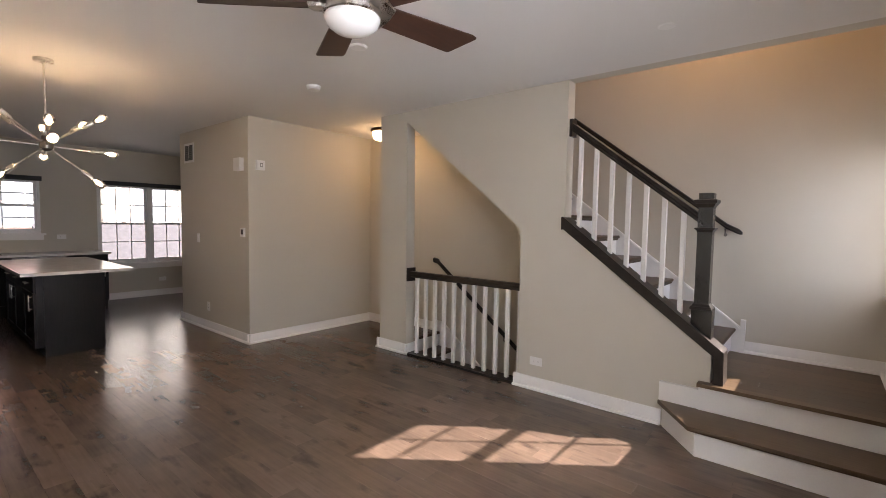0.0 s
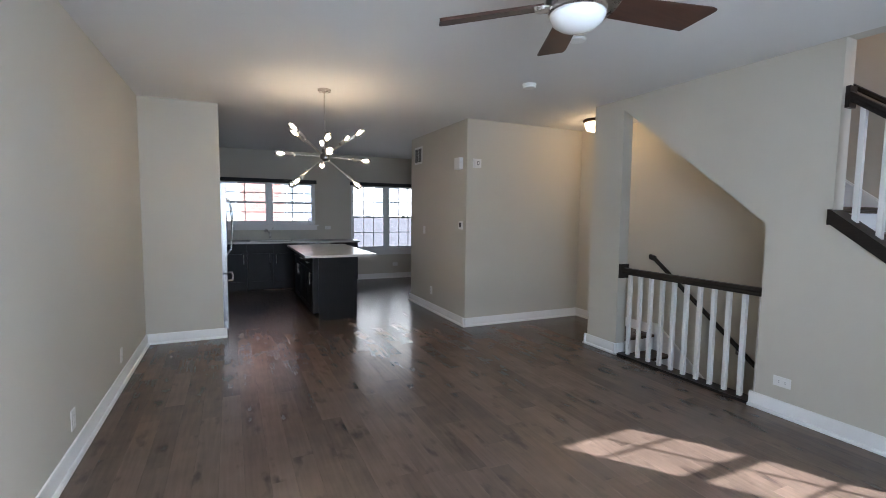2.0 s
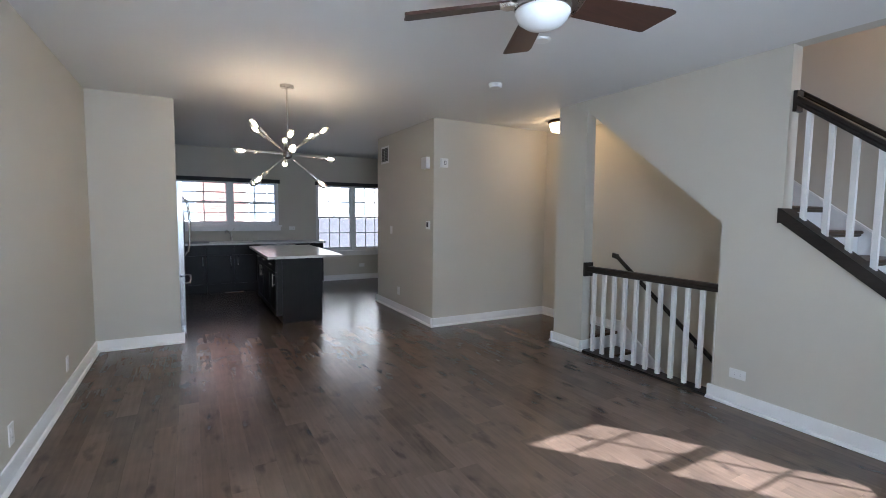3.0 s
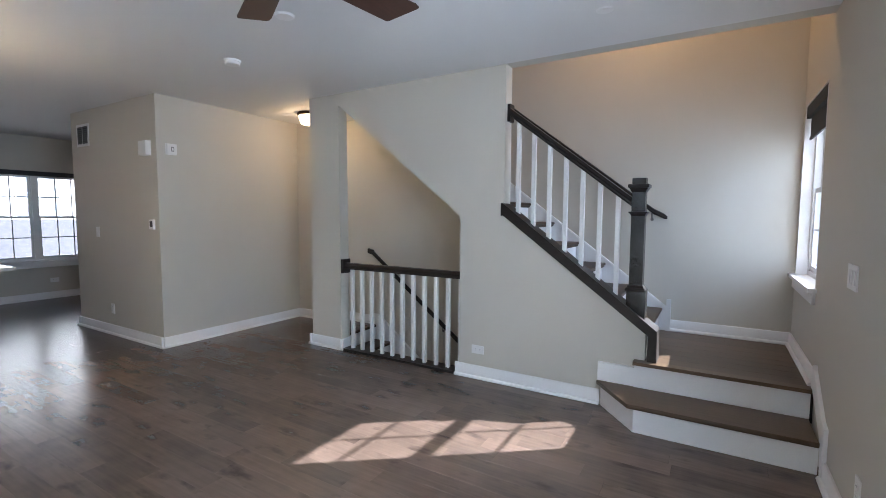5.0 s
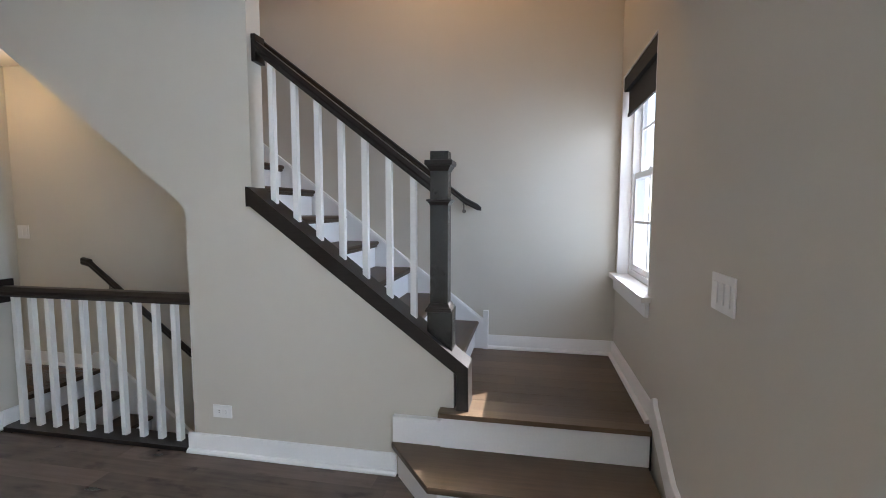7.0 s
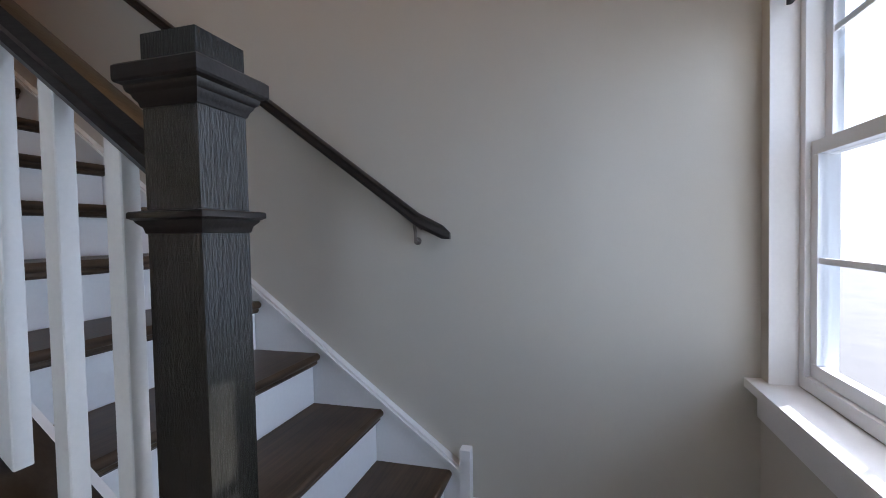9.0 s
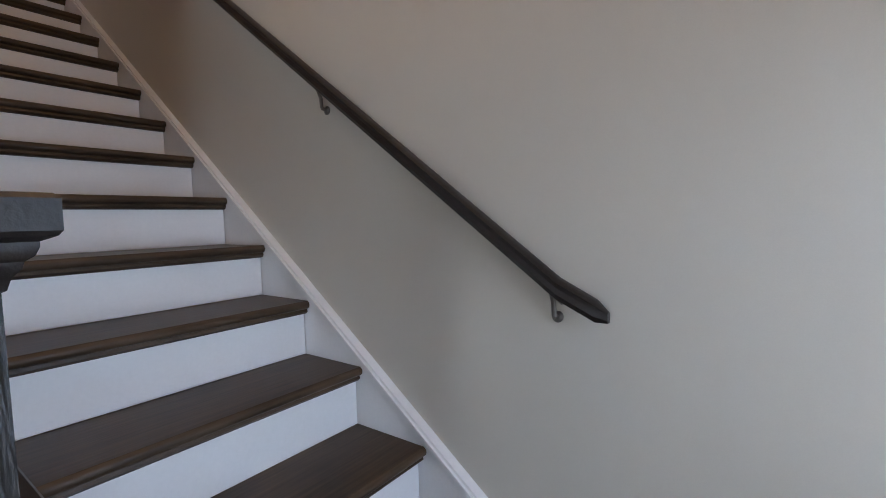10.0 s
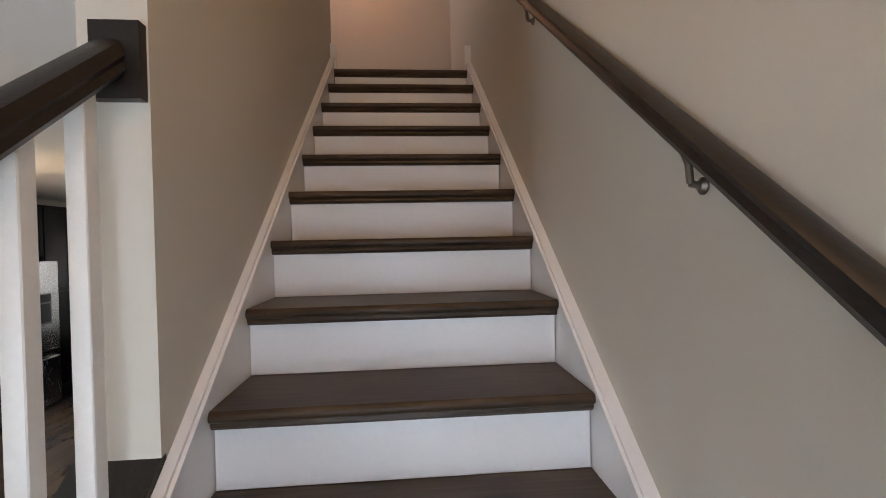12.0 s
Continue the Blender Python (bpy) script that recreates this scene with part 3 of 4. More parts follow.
# ---- lower flight ----
down = thing("lower_staircase", (5.1, 4.3, 0), "descending stairs with dark treads and white risers", "stairs")
D0, D1 = XS1 + 0.02, XP - 0.03
part("tread", box(B(), D0, D1, 4.235, 4.30, -0.032, 0.0), TREAD, down, "dark stained floor nosing")
for k in range(1, 13):
    y, z = 4.26 - (k - 1) * RUN, -k * RISE
    part("riser", box(B(), D0, D1, y - 0.012, y, z + 0.002, z + RISE - 0.033), TRIM, down)
    outline = [(y + 0.0, z), (y - RUN - 0.015, z), (y - RUN - 0.026, z - 0.008), (y - RUN - 0.026, z - 0.024), (y - RUN - 0.015, z - 0.032), (y, z - 0.032)]
    part("tread", prism(B(), outline, "x", D0, D1), TREAD, down, "dark stained wooden tread")
for x0, x1 in ((XS1, D0), (D1, XP)):
    part("skirt_board", prism(B(), [(4.31, -0.30), (4.31, 0.135), (4.20, 0.135), (4.20 - 3.0, 0.135 - 3.0 * 0.76), (4.20 - 3.0, -0.30 - 3.0 * 0.76)], "x", x0 + 0.001, x1), TRIM, down, "white skirt board")


# ---- ceiling fan ----
fan = thing("ceiling_fan", (2.162, 1.922, H), "nickel ceiling fan with five walnut blades and opal light", "ceiling fan")
at = Matrix.Translation((2.162, 1.922, 0))
part("canopy", lathe(B(), [(0.0, 2.612), (0.07, 2.611), (0.068, 2.58), (0.035, 2.55), (0.014, 2.545), (0.014, 2.42)], at), NICKEL, fan)
part("motor_housing", lathe(B(), [(0.014, 2.43), (0.06, 2.425), (0.105, 2.40), (0.125, 2.36), (0.128, 2.33), (0.105, 2.315), (0.100, 2.295), (0.118, 2.29), (0.118, 2.275), (0.108, 2.268)], at, 32), NICKEL, fan)
part("light_bowl", lathe(B(), [(0.112, 2.272), (0.113, 2.262), (0.100, 2.236), (0.072, 2.216), (0.036, 2.206), (0.0, 2.204)], at, 32), OPAL, fan, "white opal glass bowl")
for i in range(5):
    a = radians(-9.7 + 72 * i)
    turn = at @ Matrix.Rotation(a, 4, "Z") @ Matrix.Translation((0, 0, 2.318)) @ Matrix.Rotation(radians(-15), 4, "X")
    bm = prism(B(), [(0.13, -0.066), (0.60, -0.086), (0.628, -0.080), (0.634, -0.070), (0.578, 0.072), (0.566, 0.078), (0.13, 0.060)], "z", -0.004, 0.004)
    bm.transform(turn)
    blade = part("blade", ease(bm, 0.002, 1), BLADE, fan, "dark walnut blade")
    bm = prism(B(), [(0.09, -0.030), (0.13, -0.070), (0.165, -0.072), (0.175, 0.0), (0.165, 0.066), (0.13, 0.064), (0.09, 0.030)], "z", -0.014, -0.0042)
    bm.transform(turn)
    part("blade_iron", ease(bm, 0.002, 1), NICKEL, blade)

# ---- chandelier ----
CX, CY, CZ = 1.69, 4.92, 1.975
lamp = thing("chandelier", (CX, CY, H), "nickel sputnik chandelier with lit clear bulbs", "chandelier")
part("canopy", lathe(B(), [(0, H), (0.062, H - 0.001), (0.062, H - 0.022), (0.02, H - 0.026), (0.008, H - 0.04)], Matrix.Translation((CX, CY, 0))), NICKEL, lamp)
part("rod", rod(B(), (CX, CY, H - 0.03), (CX, CY, CZ + 0.03), 0.007), NICKEL, lamp)
part("hub", lathe(B(), [(0.008, 0.075), (0.030, 0.07), (0.030, 0.045), (0.018, 0.04), (0.042, 0.022), (0.045, 0), (0.040, -0.024), (0.018, -0.04), (0, -0.042)], Matrix.Translation((CX, CY, CZ))), BRACKET, lamp)
ARMS = [(-1, 0.10, 0.03), (1, 0.02, -0.04), (-0.74, -0.34, 0.56), (-0.60, 0.50, 0.56), (0.74, -0.34, 0.56), (0.62, 0.50, 0.52), (0.10, 0.90, 0.44), (-0.10, -0.85, 0.30), (-0.08, -1, 0.02), (-0.62, -0.30, -0.56), (-0.62, 0.34, -0.58), (0.64, -0.22, -0.58), (0.10, 0.90, -0.10)]
for i, way in enumerate(ARMS):
    d = Vector(way).normalized()
    o = Vector((CX, CY, CZ))
    m = Matrix.Translation(o) @ d.to_track_quat("Z", "Y").to_matrix().to_4x4()
    arm = part("arm", rod(B(), o + d * 0.03, o + d * 0.285, 0.005, seg=10), NICKEL, lamp)
    part("socket", lathe(B(), [(0.006, 0.27), (0.017, 0.275), (0.017, 0.345), (0.014, 0.35)], m, 16), NICKEL, arm)
    g = part("bulb", lathe(B(), [(0.012, 0.352), (0.014, 0.365), (0.029, 0.39), (0.034, 0.415), (0.029, 0.44), (0.012, 0.456), (0.0, 0.458)], m, 16), BULB_GLASS, arm, "clear glass bulb")
    g.visible_shadow = False
    part("filament", lathe(B(), [(0.0, 0.370), (0.007, 0.378), (0.0125, 0.405), (0.009, 0.430), (0.0, 0.436)], m, 10), FILAMENT, arm, "glowing filament")

# ---- hall ceiling light ----
hl = thing("hall_ceiling_light", (4.98, 4.78, H), "bronze flush ceiling light with glowing alabaster bowl", "ceiling light")
at = Matrix.Translation((4.98, 4.78, 0))
part("pan", lathe(B(), [(0, H), (0.165, H - 0.001), (0.172, H - 0.012), (0.166, H - 0.030), (0.160, H - 0.034), (0.150, H - 0.036)], at, 32), BRONZE, hl, "dark bronze pan")
b = part("bowl", lathe(B(), [(0.152, H - 0.036), (0.148, H - 0.06), (0.136, H - 0.105), (0.124, H - 0.126), (0.110, H - 0.132), (0.05, H - 0.134), (0.0, H - 0.134)], at, 32), BOWL, hl, "glowing alabaster glass bowl")
b.visible_shadow = False
part("finial", lathe(B(), [(0.0, H - 0.128), (0.012, H - 0.131), (0.010, H - 0.142), (0.0, H - 0.15)], at, 16), BRONZE, hl)

# ---- small fittings ----
for nm, lb, x, y, r, h in (("smoke_detector", "round white ceiling smoke detector", 3.315, 3.876, 0.062, 0.038), ("ceiling_speaker_cover", "round white cover plate on the ceiling", 2.97, 2.86, 0.060, 0.012), ("recessed_cover", "small round white cover plate on the ceiling", 3.87, 1.17, 0.05, 0.006)):
    d = thing(nm, (x, y, H), lb, "ceiling fitting")
    at = Matrix.Translation((x, y, H))
    part("base", lathe(B(), [(0, 0), (r, -0.0005), (r, -h * 0.4), (r * 0.93, -h * 0.45)], at, 28), PLASTIC, d)
    part("cover", lathe(B(), [(r * 0.9, -h * 0.4), (r * 0.88, -h * 0.9), (r * 0.8, -h), (r * 0.5, -h), (0.0, -h * 1.02)], at, 28), PLASTIC, d)


def plate(name, label, category, centre, facing, wide, high, pieces, group=""):
    """A wall plate; facing: the plan direction out of the wall. pieces: (name, across, up, wide, high, depth, material)."""
    f = Vector((*facing, 0))
    across = Vector((-f.y, f.x, 0))
    c = Vector(centre)
    p = thing(name, centre, label, category, group)
    m = Matrix((( across.x, 0, f.x, c.x), (across.y, 0, f.y, c.y), (0, 1, 0, c.z), (0, 0, 0, 1)))

    def slab(nm, a, u, w, h, z0, z1, material, parent, w2=0.0):
        bm = ease(box(B(), a - w / 2, a + w / 2, u - h / 2, u + h / 2, z0, z1), min(0.0015, (z1 - z0) * 0.4, w * 0.3, h * 0.3), 2)
        bm.transform(m)
        bmesh.ops.recalc_face_normals(bm, faces=bm.faces[:])
        return part(nm, bm, material, parent)

    body = slab("plate", 0, 0, wide, high, 0.0, 0.006, PLASTIC, p)
    for nm, a, u, w, h, d, material in pieces:
        slab(nm, a, u, w, h, 0.0062 if d > 0 else 0.0045, 0.0062 + abs(d), material, body)
    return p


def outlet(centre, facing, flat=False):
    q = []
    for s in (-1, 1):
        a, u = (s * 0.021, 0) if flat else (0, s * 0.021)
        q.append(("receptacle", a, u, 0.030, 0.030, 0.002, PLASTIC))
        for t in (-1, 1):
            da, du = (0.003, t * 0.006) if flat else (t * 0.006, 0.003)
            q.append(("slot", a + da, u + du, 0.008 if flat else 0.0025, 0.0025 if flat else 0.008, 0.0026, SLOT))
    w, h = (0.116, 0.072) if flat else (0.072, 0.116)
    plate("wall_outlet", "white double wall outlet above the baseboard", "outlet", centre, facing, w, h, q, "wall outlets")


outlet((XS0, 2.27, 0.25), (-1, 0), True)
outlet((0, 4.86, 0.24), (1, 0))
outlet((0, 3.58, 0.24), (1, 0))
outlet((XK0, 6.52, 0.30), (-1, 0))
outlet((3.45, 0, 0.27), (0, 1))
outlet((2.66, YB, 1.11), (0, -1), True)
outlet((4.12, YB, 0.30), (0, -1), True)
q = [("rocker", a, 0, 0.032, 0.066, 0.004, PLASTIC) for a in (-0.046, 0, 0.046)] + [("screw", a, u, 0.005, 0.005, 0.0008, PLASTIC) for a in (-0.046, 0, 0.046) for u in (-0.048, 0.048)]
plate("wall_switch", "white triple rocker switch plate", "light switch", (3.768, 0, 1.13), (0, 1), 0.165, 0.116, q, "wall switches")
one = [("rocker", 0, 0, 0.032, 0.066, 0.004, PLASTIC)]
plate("wall_switch", "white single rocker switch plate", "light switch", (XK0, 6.80, 1.185), (-1, 0), 0.072, 0.116, one, "wall switches")
plate("wall_switch", "white double rocker switch plate in the stairwell", "light switch", (XP, 4.99, 1.185), (-1, 0), 0.118, 0.116, [("rocker", a, 0, 0.032, 0.066, 0.004, PLASTIC) for a in (-0.023, 0.023)], "wall switches")
plate("thermostat", "small white thermostat with dark screen", "thermostat", (XK0, 5.575, 1.29), (-1, 0), 0.085, 0.105, [("body", 0, 0, 0.078, 0.098, 0.016, PLASTIC), ("screen", 0.006, 0.006, 0.05, 0.06, 0.0175, BLACK)])
plate("door_chime", "white square door chime box", "door chime", (XK0, 5.63, 2.075), (-1, 0), 0.15, 0.15, [("cover", 0, 0, 0.144, 0.144, 0.045, PLASTIC)])
plate("alarm_sounder", "white square wall alarm with round grey lens", "alarm", (3.665, YK0, 2.07), (0, -1), 0.105, 0.115, [("cover", 0, 0, 0.096, 0.106, 0.024, PLASTIC), ("lens", 0.004, 0, 0.030, 0.046, 0.026, SLOT), ("lens_ring", 0.004, 0, 0.018, 0.030, 0.028, PLASTIC)])
vent = [("backing", a, 0, 0.115, 0.20, 0.001, BLACK) for a in (-0.066, 0.066)] + [("slat", a, -0.085 + i * 0.0243, 0.112, 0.010, 0.005, SLOT) for a in (-0.066, 0.066) for i in range(8)]
plate("wall_vent", "white return air grille with dark slots", "vent", (XK0, 7.06, 2.325), (-1, 0), 0.31, 0.26, vent)

# ---- kitchen ----
TOPZ = 0.875


def shaker(parent, m, w, h, handle, name="door"):
    """A framed front in the plane of m (x across, y up, z out), with a bar handle: ('v' or 'h', across, up, length)."""
    bm = B()
    for a, b, c, d, t in ((0, w, 0, 0.055, 0.02), (0, w, h - 0.055, h, 0.02), (0, 0.055, 0.055, h - 0.055, 0.02), (w - 0.055, w, 0.055, h - 0.055, 0.02), (0.05, w - 0.05, 0.05, h - 0.05, 0.011)) if h > 0.2 else ((0, w, 0, h, 0.02),):
        box(bm, a, b, c, d, 0.001, t)
    bm.transform(m)
    d = part(name, bm, CABINET, parent, "dark framed front")
    if handle:
        kind, a, u, n = handle
        p, q = ((a, u - n / 2), (a, u + n / 2)) if kind == "v" else ((a - n / 2, u), (a + n / 2, u))
        bm = rod(B(), (*p, 0.048), (*q, 0.048), 0.006, seg=10)
        for s in (0.12, 0.88):
            x, y = p[0] + (q[0] - p[0]) * s, p[1] + (q[1] - p[1]) * s
            rod(bm, (x, y, 0.02), (x, y, 0.048), 0.005, seg=8)
        bm.transform(m)
        part("handle", bm, NICKEL, d, "brushed nickel bar handle")


def plane(o, across, up, out):
    return Matrix(((across[0], up[0], out[0], o[0]), (across[1], up[1], out[1], o[1]), (across[2], up[2], out[2], o[2]), (0, 0, 0, 1)))


island = thing("kitchen_island", (2.1, 7.2, 0), "dark espresso kitchen island cabinet with nickel handles", "kitchen island")
IX0, IX1, IY0, IY1 = 1.80, 2.385, 6.47, 8.25
part("body", ease(box(B(), IX0 + 0.021, IX1, IY0, IY1, 0.10, TOPZ - 0.034), 0.002, 1), CABINET, island)
part("toe_kick", box(B(), IX0 + 0.08, IX1 - 0.004, IY0 + 0.001, IY1 - 0.01, 0.0, 0.099), CABINET, island)
part("end_panel", ease(box(B(), IX0 + 0.08, IX1 + 0.002, IY0 - 0.012, IY0 - 0.001, 0.0, TOPZ - 0.034), 0.002, 1), CABINET, island)
units = 3
step = (IY1 - IY0) / units
for i in range(units):
    y0 = IY0 + i * step
    o = (IX0 + 0.021, y0 + step - 0.003, 0.10)
    shaker(island, plane(o, (0, -1, 0), (0, 0, 1), (-1, 0, 0)), step - 0.006, 0.56, ("v", 0.06 if i % 2 else step - 0.07, 0.46, 0.16))
    o = (IX0 + 0.021, y0 + step - 0.003, 0.666)
    shaker(island, plane(o, (0, -1, 0), (0, 0, 1), (-1, 0, 0)), step - 0.006, 0.165, ("h", step / 2, 0.085, 0.16), "drawer_front")
tagged(part("island_worktop", ease(box(B(), 1.70, 2.66, 6.40, 8.42, TOPZ - 0.032, TOPZ), 0.004), QUARTZ), "pale quartz worktop overhanging the island", "worktop")

YF = YB - 0.60
for i, (x0, x1) in enumerate(((0.0, 0.66), (0.66, 1.10), (1.10, 1.98), (2.60, 3.13))):
    c = thing("base_cabinet", ((x0 + x1) / 2, YF, 0), "dark espresso base cabinet with framed doors", "cabinet", "sink wall cabinets")
    part("body", box(B(), x0 + 0.001, x1 - 0.001, YF, YB - 0.001, 0.10, TOPZ - 0.034), CABINET, c)
    part("toe_kick", box(B(), x0 + 0.002, x1 - 0.002, YF + 0.06, YB - 0.01, 0.0, 0.099), CABINET, c)
    two = x1 - x0 > 0.7
    w = (x1 - x0) / (2 if two else 1)
    for j in range(2 if two else 1):
        o = (x0 + j * w + 0.003, YF - 0.001, 0.10)
        shaker(c, plane(o, (1, 0, 0), (0, 0, 1), (0, -1, 0)), w - 0.006, 0.56, ("v", w - 0.06 if j == 0 else 0.055, 0.46, 0.16))
        o = (x0 + j * w + 0.003, YF - 0.001, 0.666)
        shaker(c, plane(o, (1, 0, 0), (0, 0, 1), (0, -1, 0)), w - 0.006, 0.165, None, "drawer_front")
dw = thing("dishwasher", (2.29, YF, 0), "dark built-in dishwasher with steel control strip", "dishwasher")
part("body", box(B(), 1.985, 2.595, YF + 0.0, YB - 0.001, 0.02, TOPZ - 0.035), BLACK, dw)
part("door", ease(box(B(), 1.988, 2.592, YF - 0.03, YF - 0.001, 0.10, 0.75), 0.003), BLACK, dw)
part("control_strip", ease(box(B(), 1.988, 2.592, YF - 0.034, YF - 0.001, 0.755, 0.835), 0.004), STEEL, dw)
bm = B()
for x0, x1, y0, y1 in ((0.0, 1.16, YF - 0.03, YB), (1.16, 1.92, YF - 0.03, YF + 0.07), (1.16, 1.92, YB - 0.12, YB), (1.92, 3.17, YF - 0.03, YB)):
    box(bm, x0, x1, y0, y1 - 0.001, TOPZ - 0.032, TOPZ)
tagged(part("worktop", bm, QUARTZ), "pale quartz worktop along the sink wall", "worktop")
sink = thing("kitchen_sink", (1.54, YB - 0.35, TOPZ - 0.2), "stainless steel undermount sink", "sink")
bm = B()
for a in ((1.15, 1.93, YF + 0.06, YB - 0.11, TOPZ - 0.22, TOPZ - 0.21), (1.15, 1.16, YF + 0.06, YB - 0.11, TOPZ - 0.209, TOPZ - 0.033), (1.92, 1.93, YF + 0.06, YB - 0.11, TOPZ - 0.209, TOPZ - 0.033), (1.161, 1.919, YF + 0.06, YF + 0.07, TOPZ - 0.209, TOPZ - 0.033), (1.161, 1.919, YB - 0.12, YB - 0.11, TOPZ - 0.209, TOPZ - 0.033)):
    box(bm, *a)
part("basin", bm, STEEL, sink)
tap = thing("kitchen_tap", (1.54, YB - 0.07, TOPZ), "brushed nickel kitchen tap with pull-out spout", "tap")
part("base", lathe(B(), [(0.028, 0), (0.028, 0.012), (0.020, 0.02), (0.018, 0.14), (0.016, 0.16)], Matrix.Translation((1.54, YB - 0.07, TOPZ)), 18), NICKEL, tap)
part("spout", rod(rod(B(), (1.54, YB - 0.07, TOPZ + 0.13), (1.46, YB - 0.20, TOPZ + 0.21), 0.014), (1.46, YB - 0.20, TOPZ + 0.21), (1.435, YB - 0.24, TOPZ + 0.17), 0.018), NICKEL, tap)
part("lever", rod(B(), (1.54, YB - 0.07, TOPZ + 0.155), (1.60, YB - 0.05, TOPZ + 0.25), 0.006), NICKEL, tap)
reg = thing("floor_register", (1.53, YF - 0.10, 0), "dark metal floor register before the cabinets", "vent")
part("frame", ease(box(B(), 1.38, 1.68, YF - 0.12, YF - 0.02, 0.0, 0.005), 0.001, 1), BRONZE, reg)
for i in range(10):
    part("slat", box(B(), 1.395 + i * 0.028, 1.411 + i * 0.028, YF - 0.11, YF - 0.03, 0.0052, 0.007), BLACK, reg)

# ---- refrigerator ----
FX, FY0, FY1, FH = 0.80, 6.20, 7.11, 1.76
fridge = thing("refrigerator", (0.4, 6.65, 0), "stainless steel french door refrigerator with water dispenser", "refrigerator")
part("body", ease(box(B(), 0.03, FX - 0.07, FY0, FY1, 0.03, FH), 0.004), STEEL, fridge)
part("plinth", box(B(), 0.06, FX - 0.09, FY0 + 0.02, FY1 - 0.02, 0.0, 0.029), BLACK, fridge)
fm = (FY0 + FY1) / 2
doors = []
for y0, y1, z0, z1 in ((FY0, fm - 0.003, 0.72, FH), (fm + 0.003, FY1, 0.72, FH), (FY0, FY1, 0.06, 0.70)):
    doors.append(part("door", ease(box(B(), FX - 0.066, FX, y0, y1, z0, z1), 0.008, 3), STEEL, fridge))
for d, y in ((doors[0], fm - 0.045), (doors[1], fm + 0.045)):
    bm = B()
    pts = [(FX + 0.002, 0.90), (FX + 0.045, 0.96), (FX + 0.062, 1.12), (FX + 0.066, 1.25), (FX + 0.062, 1.38), (FX + 0.045, 1.54), (FX + 0.002, 1.60)]
    for p, r in zip(pts, pts[1:]):
        rod(bm, (p[0], y, p[1]), (r[0], y, r[1]), 0.012, seg=12)
    part("handle", bm, STEEL, d, "curved steel handle")
bm = B()
pts = [(FX + 0.002, FY0 + 0.06), (FX + 0.05, FY0 + 0.09), (FX + 0.062, fm), (FX + 0.05, FY1 - 0.09), (FX + 0.002, FY1 - 0.06)]
for p, r in zip(pts, pts[1:]):
    rod(bm, (p[0], p[1], 0.62), (r[0], r[1], 0.62), 0.012, seg=12)
part("handle", bm, STEEL, doors[2], "curved steel handle")
disp = part("dispenser", ease(box(B(), FX + 0.0005, FX + 0.008, fm + 0.12, fm + 0.33, 1.02, 1.38), 0.003), SLOT, doors[1], "grey water dispenser")
part("display", box(B(), FX + 0.0082, FX + 0.010, fm + 0.13, fm + 0.32, 1.28, 1.37), BLACK, disp)
part("recess", box(B(), FX + 0.0082, FX + 0.009, fm + 0.14, fm + 0.31, 1.04, 1.26), BLACK, disp)
cab = thing("wall_cabinet", (0.3, 6.65, 1.85), "dark espresso cabinet above the refrigerator", "cabinet", "wall cabinets")
part("body", box(B(), 0.001, 0.62, FY0 - 0.01, FY1 + 0.02, 1.82, 2.45), CABINET, cab)
for j in range(2):
    o = (0.621, FY0 + j * 0.46 + 0.003, 1.83)
    shaker(cab, plane(o, (0, 1, 0), (0, 0, 1), (1, 0, 0)), 0.454, 0.61, ("v", 0.40 if j == 0 else 0.05, 0.12, 0.16))
tall = thing("tall_cabinet", (0.3, 7.5, 0), "dark espresso tall pantry cabinet", "cabinet", "wall cabinets")
part("body", box(B(), 0.001, 0.62, FY1 + 0.025, 8.02, 0.10, 2.45), CABINET, tall)
part("toe_kick", box(B(), 0.01, 0.56, FY1 + 0.03, 8.01, 0.0, 0.099), CABINET, tall)
for j in range(2):
    for z0, h in ((0.105, 1.25), (1.365, 1.075)):
        o = (0.621, FY1 + 0.03 + j * 0.44, z0)
        shaker(tall, plane(o, (0, 1, 0), (0, 0, 1), (1, 0, 0)), 0.434, h, ("v", 0.385 if j == 0 else 0.05, 0.62 if h > 1.2 else 0.1, 0.16))

# ---- outdoors ----
structure("ground", box(B(), -600, 600, -600, 600, -3.3, -3.0), GROUND, "pale asphalt ground outside", "ground")


def house(name, x0, x1, y, deep, z1, label, material, windows, out=-1):
    """A neighbouring house whose front stands at y and faces the windows."""
    h = thing(name, ((x0 + x1) / 2, y, -3.0), label, "house")
    part("wall", box(B(), x0, x1, min(y, y - out * deep), max(y, y - out * deep), -3.0, z1), material, h)
    roof = prism(B(), [(y + out * 0.4, z1), (y - out * deep / 2, z1 + 2.2), (y - out * (deep + 0.4), z1)], "x", x0 - 0.3, x1 + 0.3)
    part("roof", roof, SHINGLE, h, "grey shingle roof")
    for wx, wz, ww, wh in windows:
        yo = y + out * 0.03
        w = part("window", box(B(), wx, wx + ww, min(y, yo), max(y, yo), wz, wz + wh), VINYL, h, "white framed window")
        for a, b, c, d in ((0.07, ww / 2 - 0.03, 0.07, wh / 2 - 0.03), (ww / 2 + 0.03, ww - 0.07, 0.07, wh / 2 - 0.03), (0.07, ww / 2 - 0.03, wh / 2 + 0.03, wh - 0.07), (ww / 2 + 0.03, ww - 0.07, wh / 2 + 0.03, wh - 0.07)):
            part("pane", box(B(), wx + a, wx + b, yo + out * 0.001, yo + out * 0.008, wz + c, wz + d) if out > 0 else box(B(), wx + a, wx + b, yo - 0.008, yo - 0.001, wz + c, wz + d), DARK_GLASS, w)
    return h


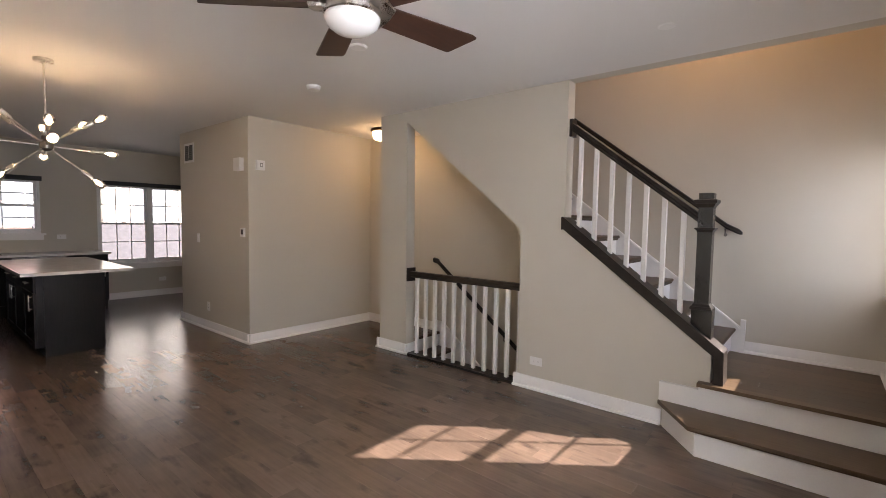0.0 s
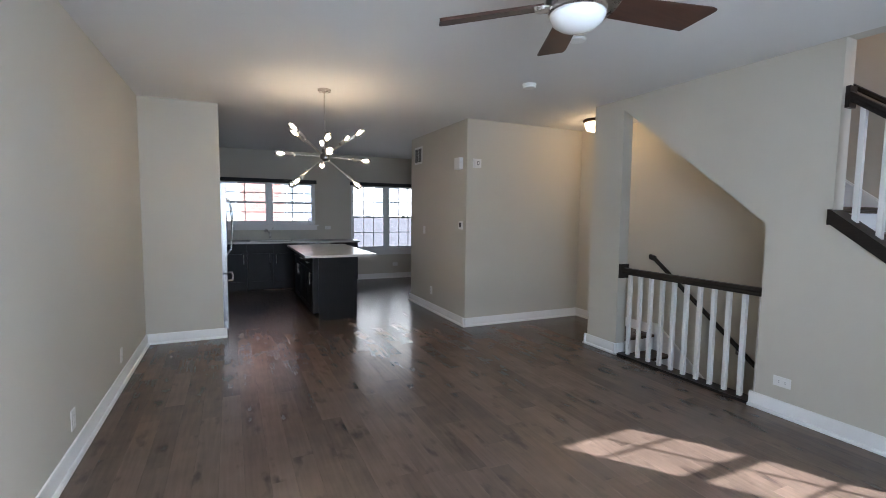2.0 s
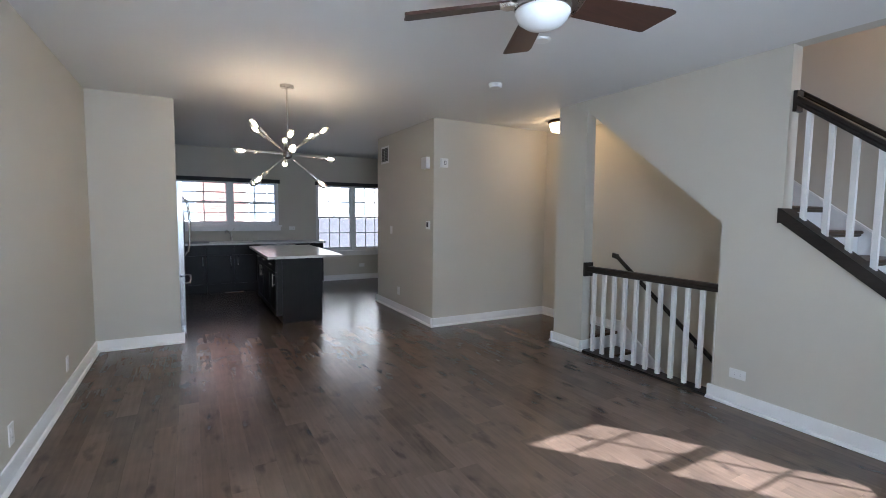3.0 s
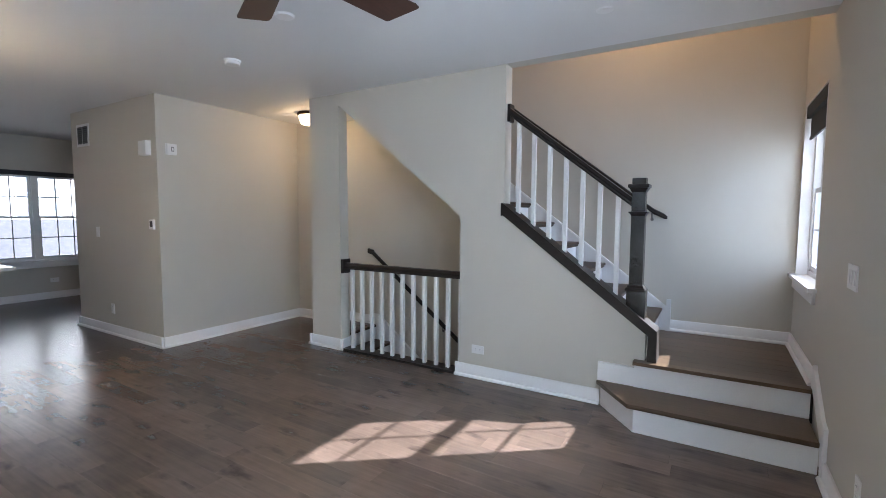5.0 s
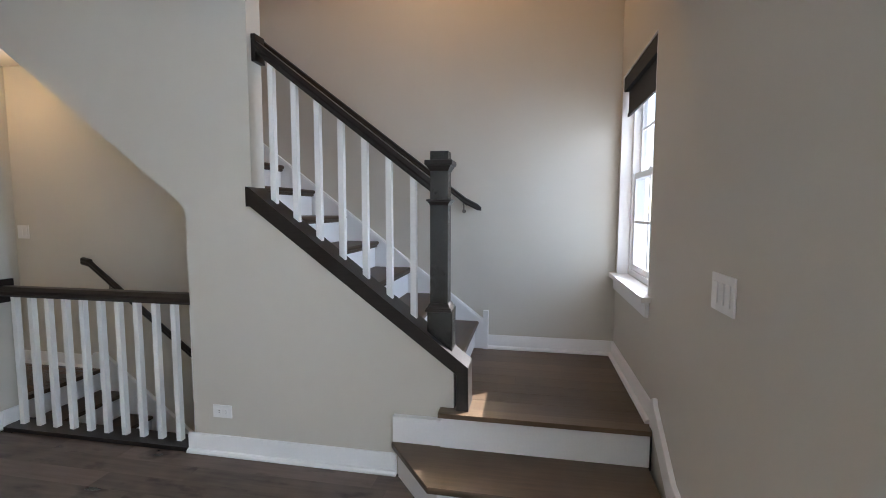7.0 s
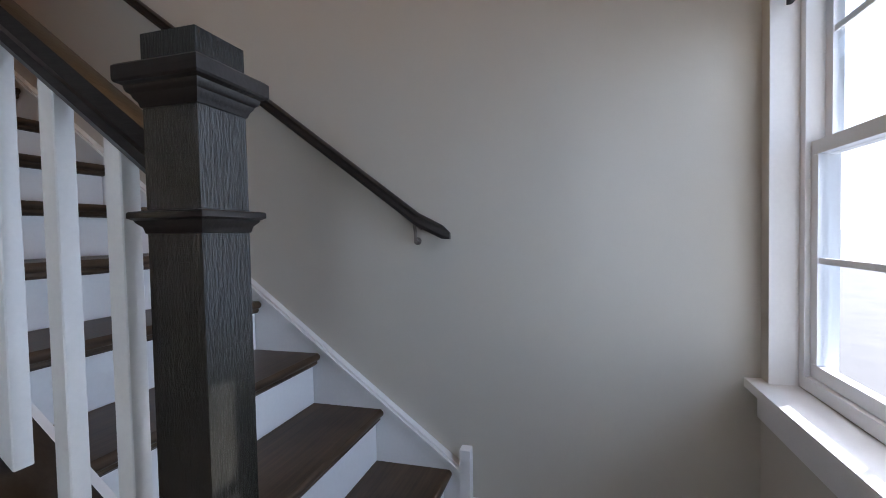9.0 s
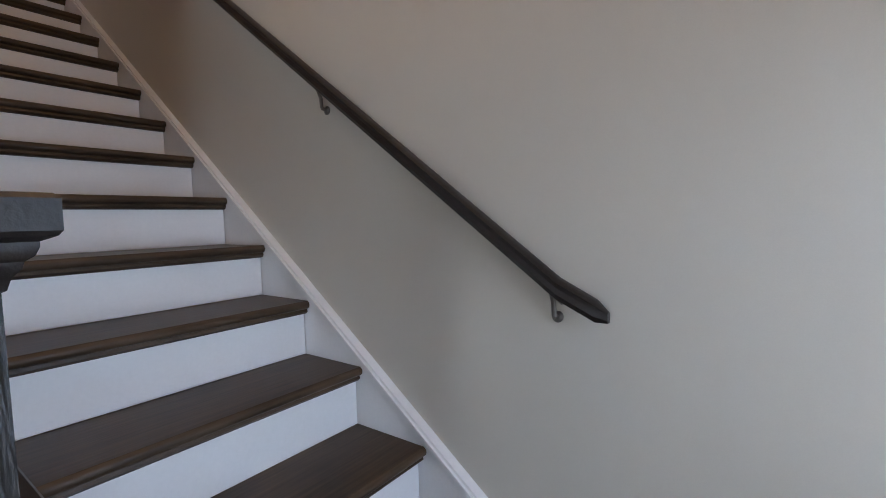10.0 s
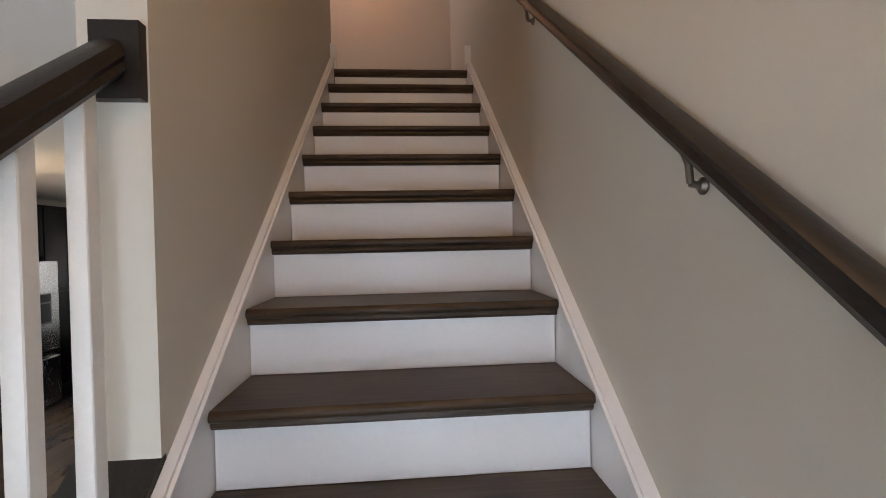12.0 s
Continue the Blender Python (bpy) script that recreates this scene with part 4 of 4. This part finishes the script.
brick_house = house("brick_house", -6.0, 5.1, 21.0, 9, 7.0, "red brick townhouse with white windows", MORTAR, [(-0.6, 1.0, 1.7, 1.9), (3.0, 1.05, 1.5, 1.7), (-0.6, 4.2, 1.7, 1.7), (3.0, 4.2, 1.5, 1.7)])
pale_house = house("pale_house", 6.0, 18.0, 21.5, 9, 7.0, "pale sided townhouse with white windows", SIDING, [(7.0, 1.2, 1.3, 1.8), (10.2, 1.2, 1.8, 1.8), (14.0, 1.2, 1.8, 1.8)])
for i in range(50):
    z = -0.5 + i * 0.15
    part("siding_board", prism(B(), [(21.5, z), (21.482, z), (21.494, z + 0.15), (21.5, z + 0.15)], "x", 6.0, 18.0), SIDING, pale_house)
garage = thing("garage_block", (7.0, 15.0, -3.0), "low garage with a grey shingle roof", "garage")
part("wall", box(B(), 3.6, 12.0, 15.0, 19.0, -3.0, -0.96), SIDING, garage)
part("roof", prism(B(), [(14.6, -0.95), (17.5, 1.2), (19.4, -0.95)], "x", 3.4, 12.3), SHINGLE, garage, "grey shingle roof")
house("street_house", -8.0, 20.0, -24.0, 9, 8.2, "pale townhouse row across the street", SIDING, [(-4 + i * 3.0, z, 1.4, 1.7) for i in range(7) for z in (-1.6, 1.4)], 1)

# ---- bricks of the neighbouring house ----
rest = B()
for r in range(24):
    z = 0.75 + r * 0.092
    for c in range(26):
        x = -0.9 + c * 0.225 + (0.11 if r % 2 else 0)
        if any(a - 0.22 < x < a + w and b - 0.09 < z < b + h for a, b, w, h in ((-0.6, 1.0, 1.7, 1.9), (3.0, 1.05, 1.5, 1.7))):
            continue
        box(rest, x, x + 0.213, 20.985, 20.9999, z, z + 0.080)
for r in range(110):
    z = -2.9 + r * 0.092
    for c in range(49):
        x = -6.0 + c * 0.225 + (0.11 if r % 2 else 0)
        if (-0.95 < x < 4.95 and 0.66 < z < 2.96) or any(a - 0.22 < x < a + w and b - 0.09 < z < b + h for a, b, w, h in ((-0.6, 4.2, 1.7, 1.7), (3.0, 4.2, 1.5, 1.7))):
            continue
        v = [rest.verts.new(p) for p in ((x, 20.99, z), (x + 0.213, 20.99, z), (x + 0.213, 20.99, z + 0.08), (x, 20.99, z + 0.08))]
        rest.faces.new(v)
tagged(part("brick_courses", rest, BRICK, brick_house), "red brick courses", "", "", "stuff")

# ---- floor planks ----
W = 0.127
rng = random.Random(7)
near, far = [], B()
x, row = 0.0, 0
while x < XP - 0.01:
    x1 = min(x + W, XP)
    y = -rng.random() * 1.0
    while y < YB:
        y1 = y + rng.choice((0.45, 0.6, 0.75, 0.9, 1.05, 1.2, 1.35, 1.5))
        a, b = max(y, 0.0), min(y1, YB)
        lo = 4.30 if x > XS0 - 0.06 else 0.0
        a = max(a, lo)
        if b - a > 0.02:
            if 1.3 < a < 5.9 and x < XS0 - 0.06 and len(near) < 300:
                near.append((x, x1, a, b))
            else:
                box(far, x + 0.0003, x1 - 0.0003, a + 0.0003, b - 0.0003, -0.0155, 0.0)
        y = y1
    x, row = x1, row + 1
tagged(part("plank_rest", far, PLANK, floor), "brown hardwood planks", "", "", "stuff")
for x0, x1, a, b in near:
    bm = box(B(), x0 + 0.0003, x1 - 0.0003, a + 0.0003, b - 0.0003, -0.0155, rng.uniform(-0.0003, 0.0))
    me = mesh_of("plank", bm, PLANK, False)
    ob = new("plank", me)
    ob.parent = floor
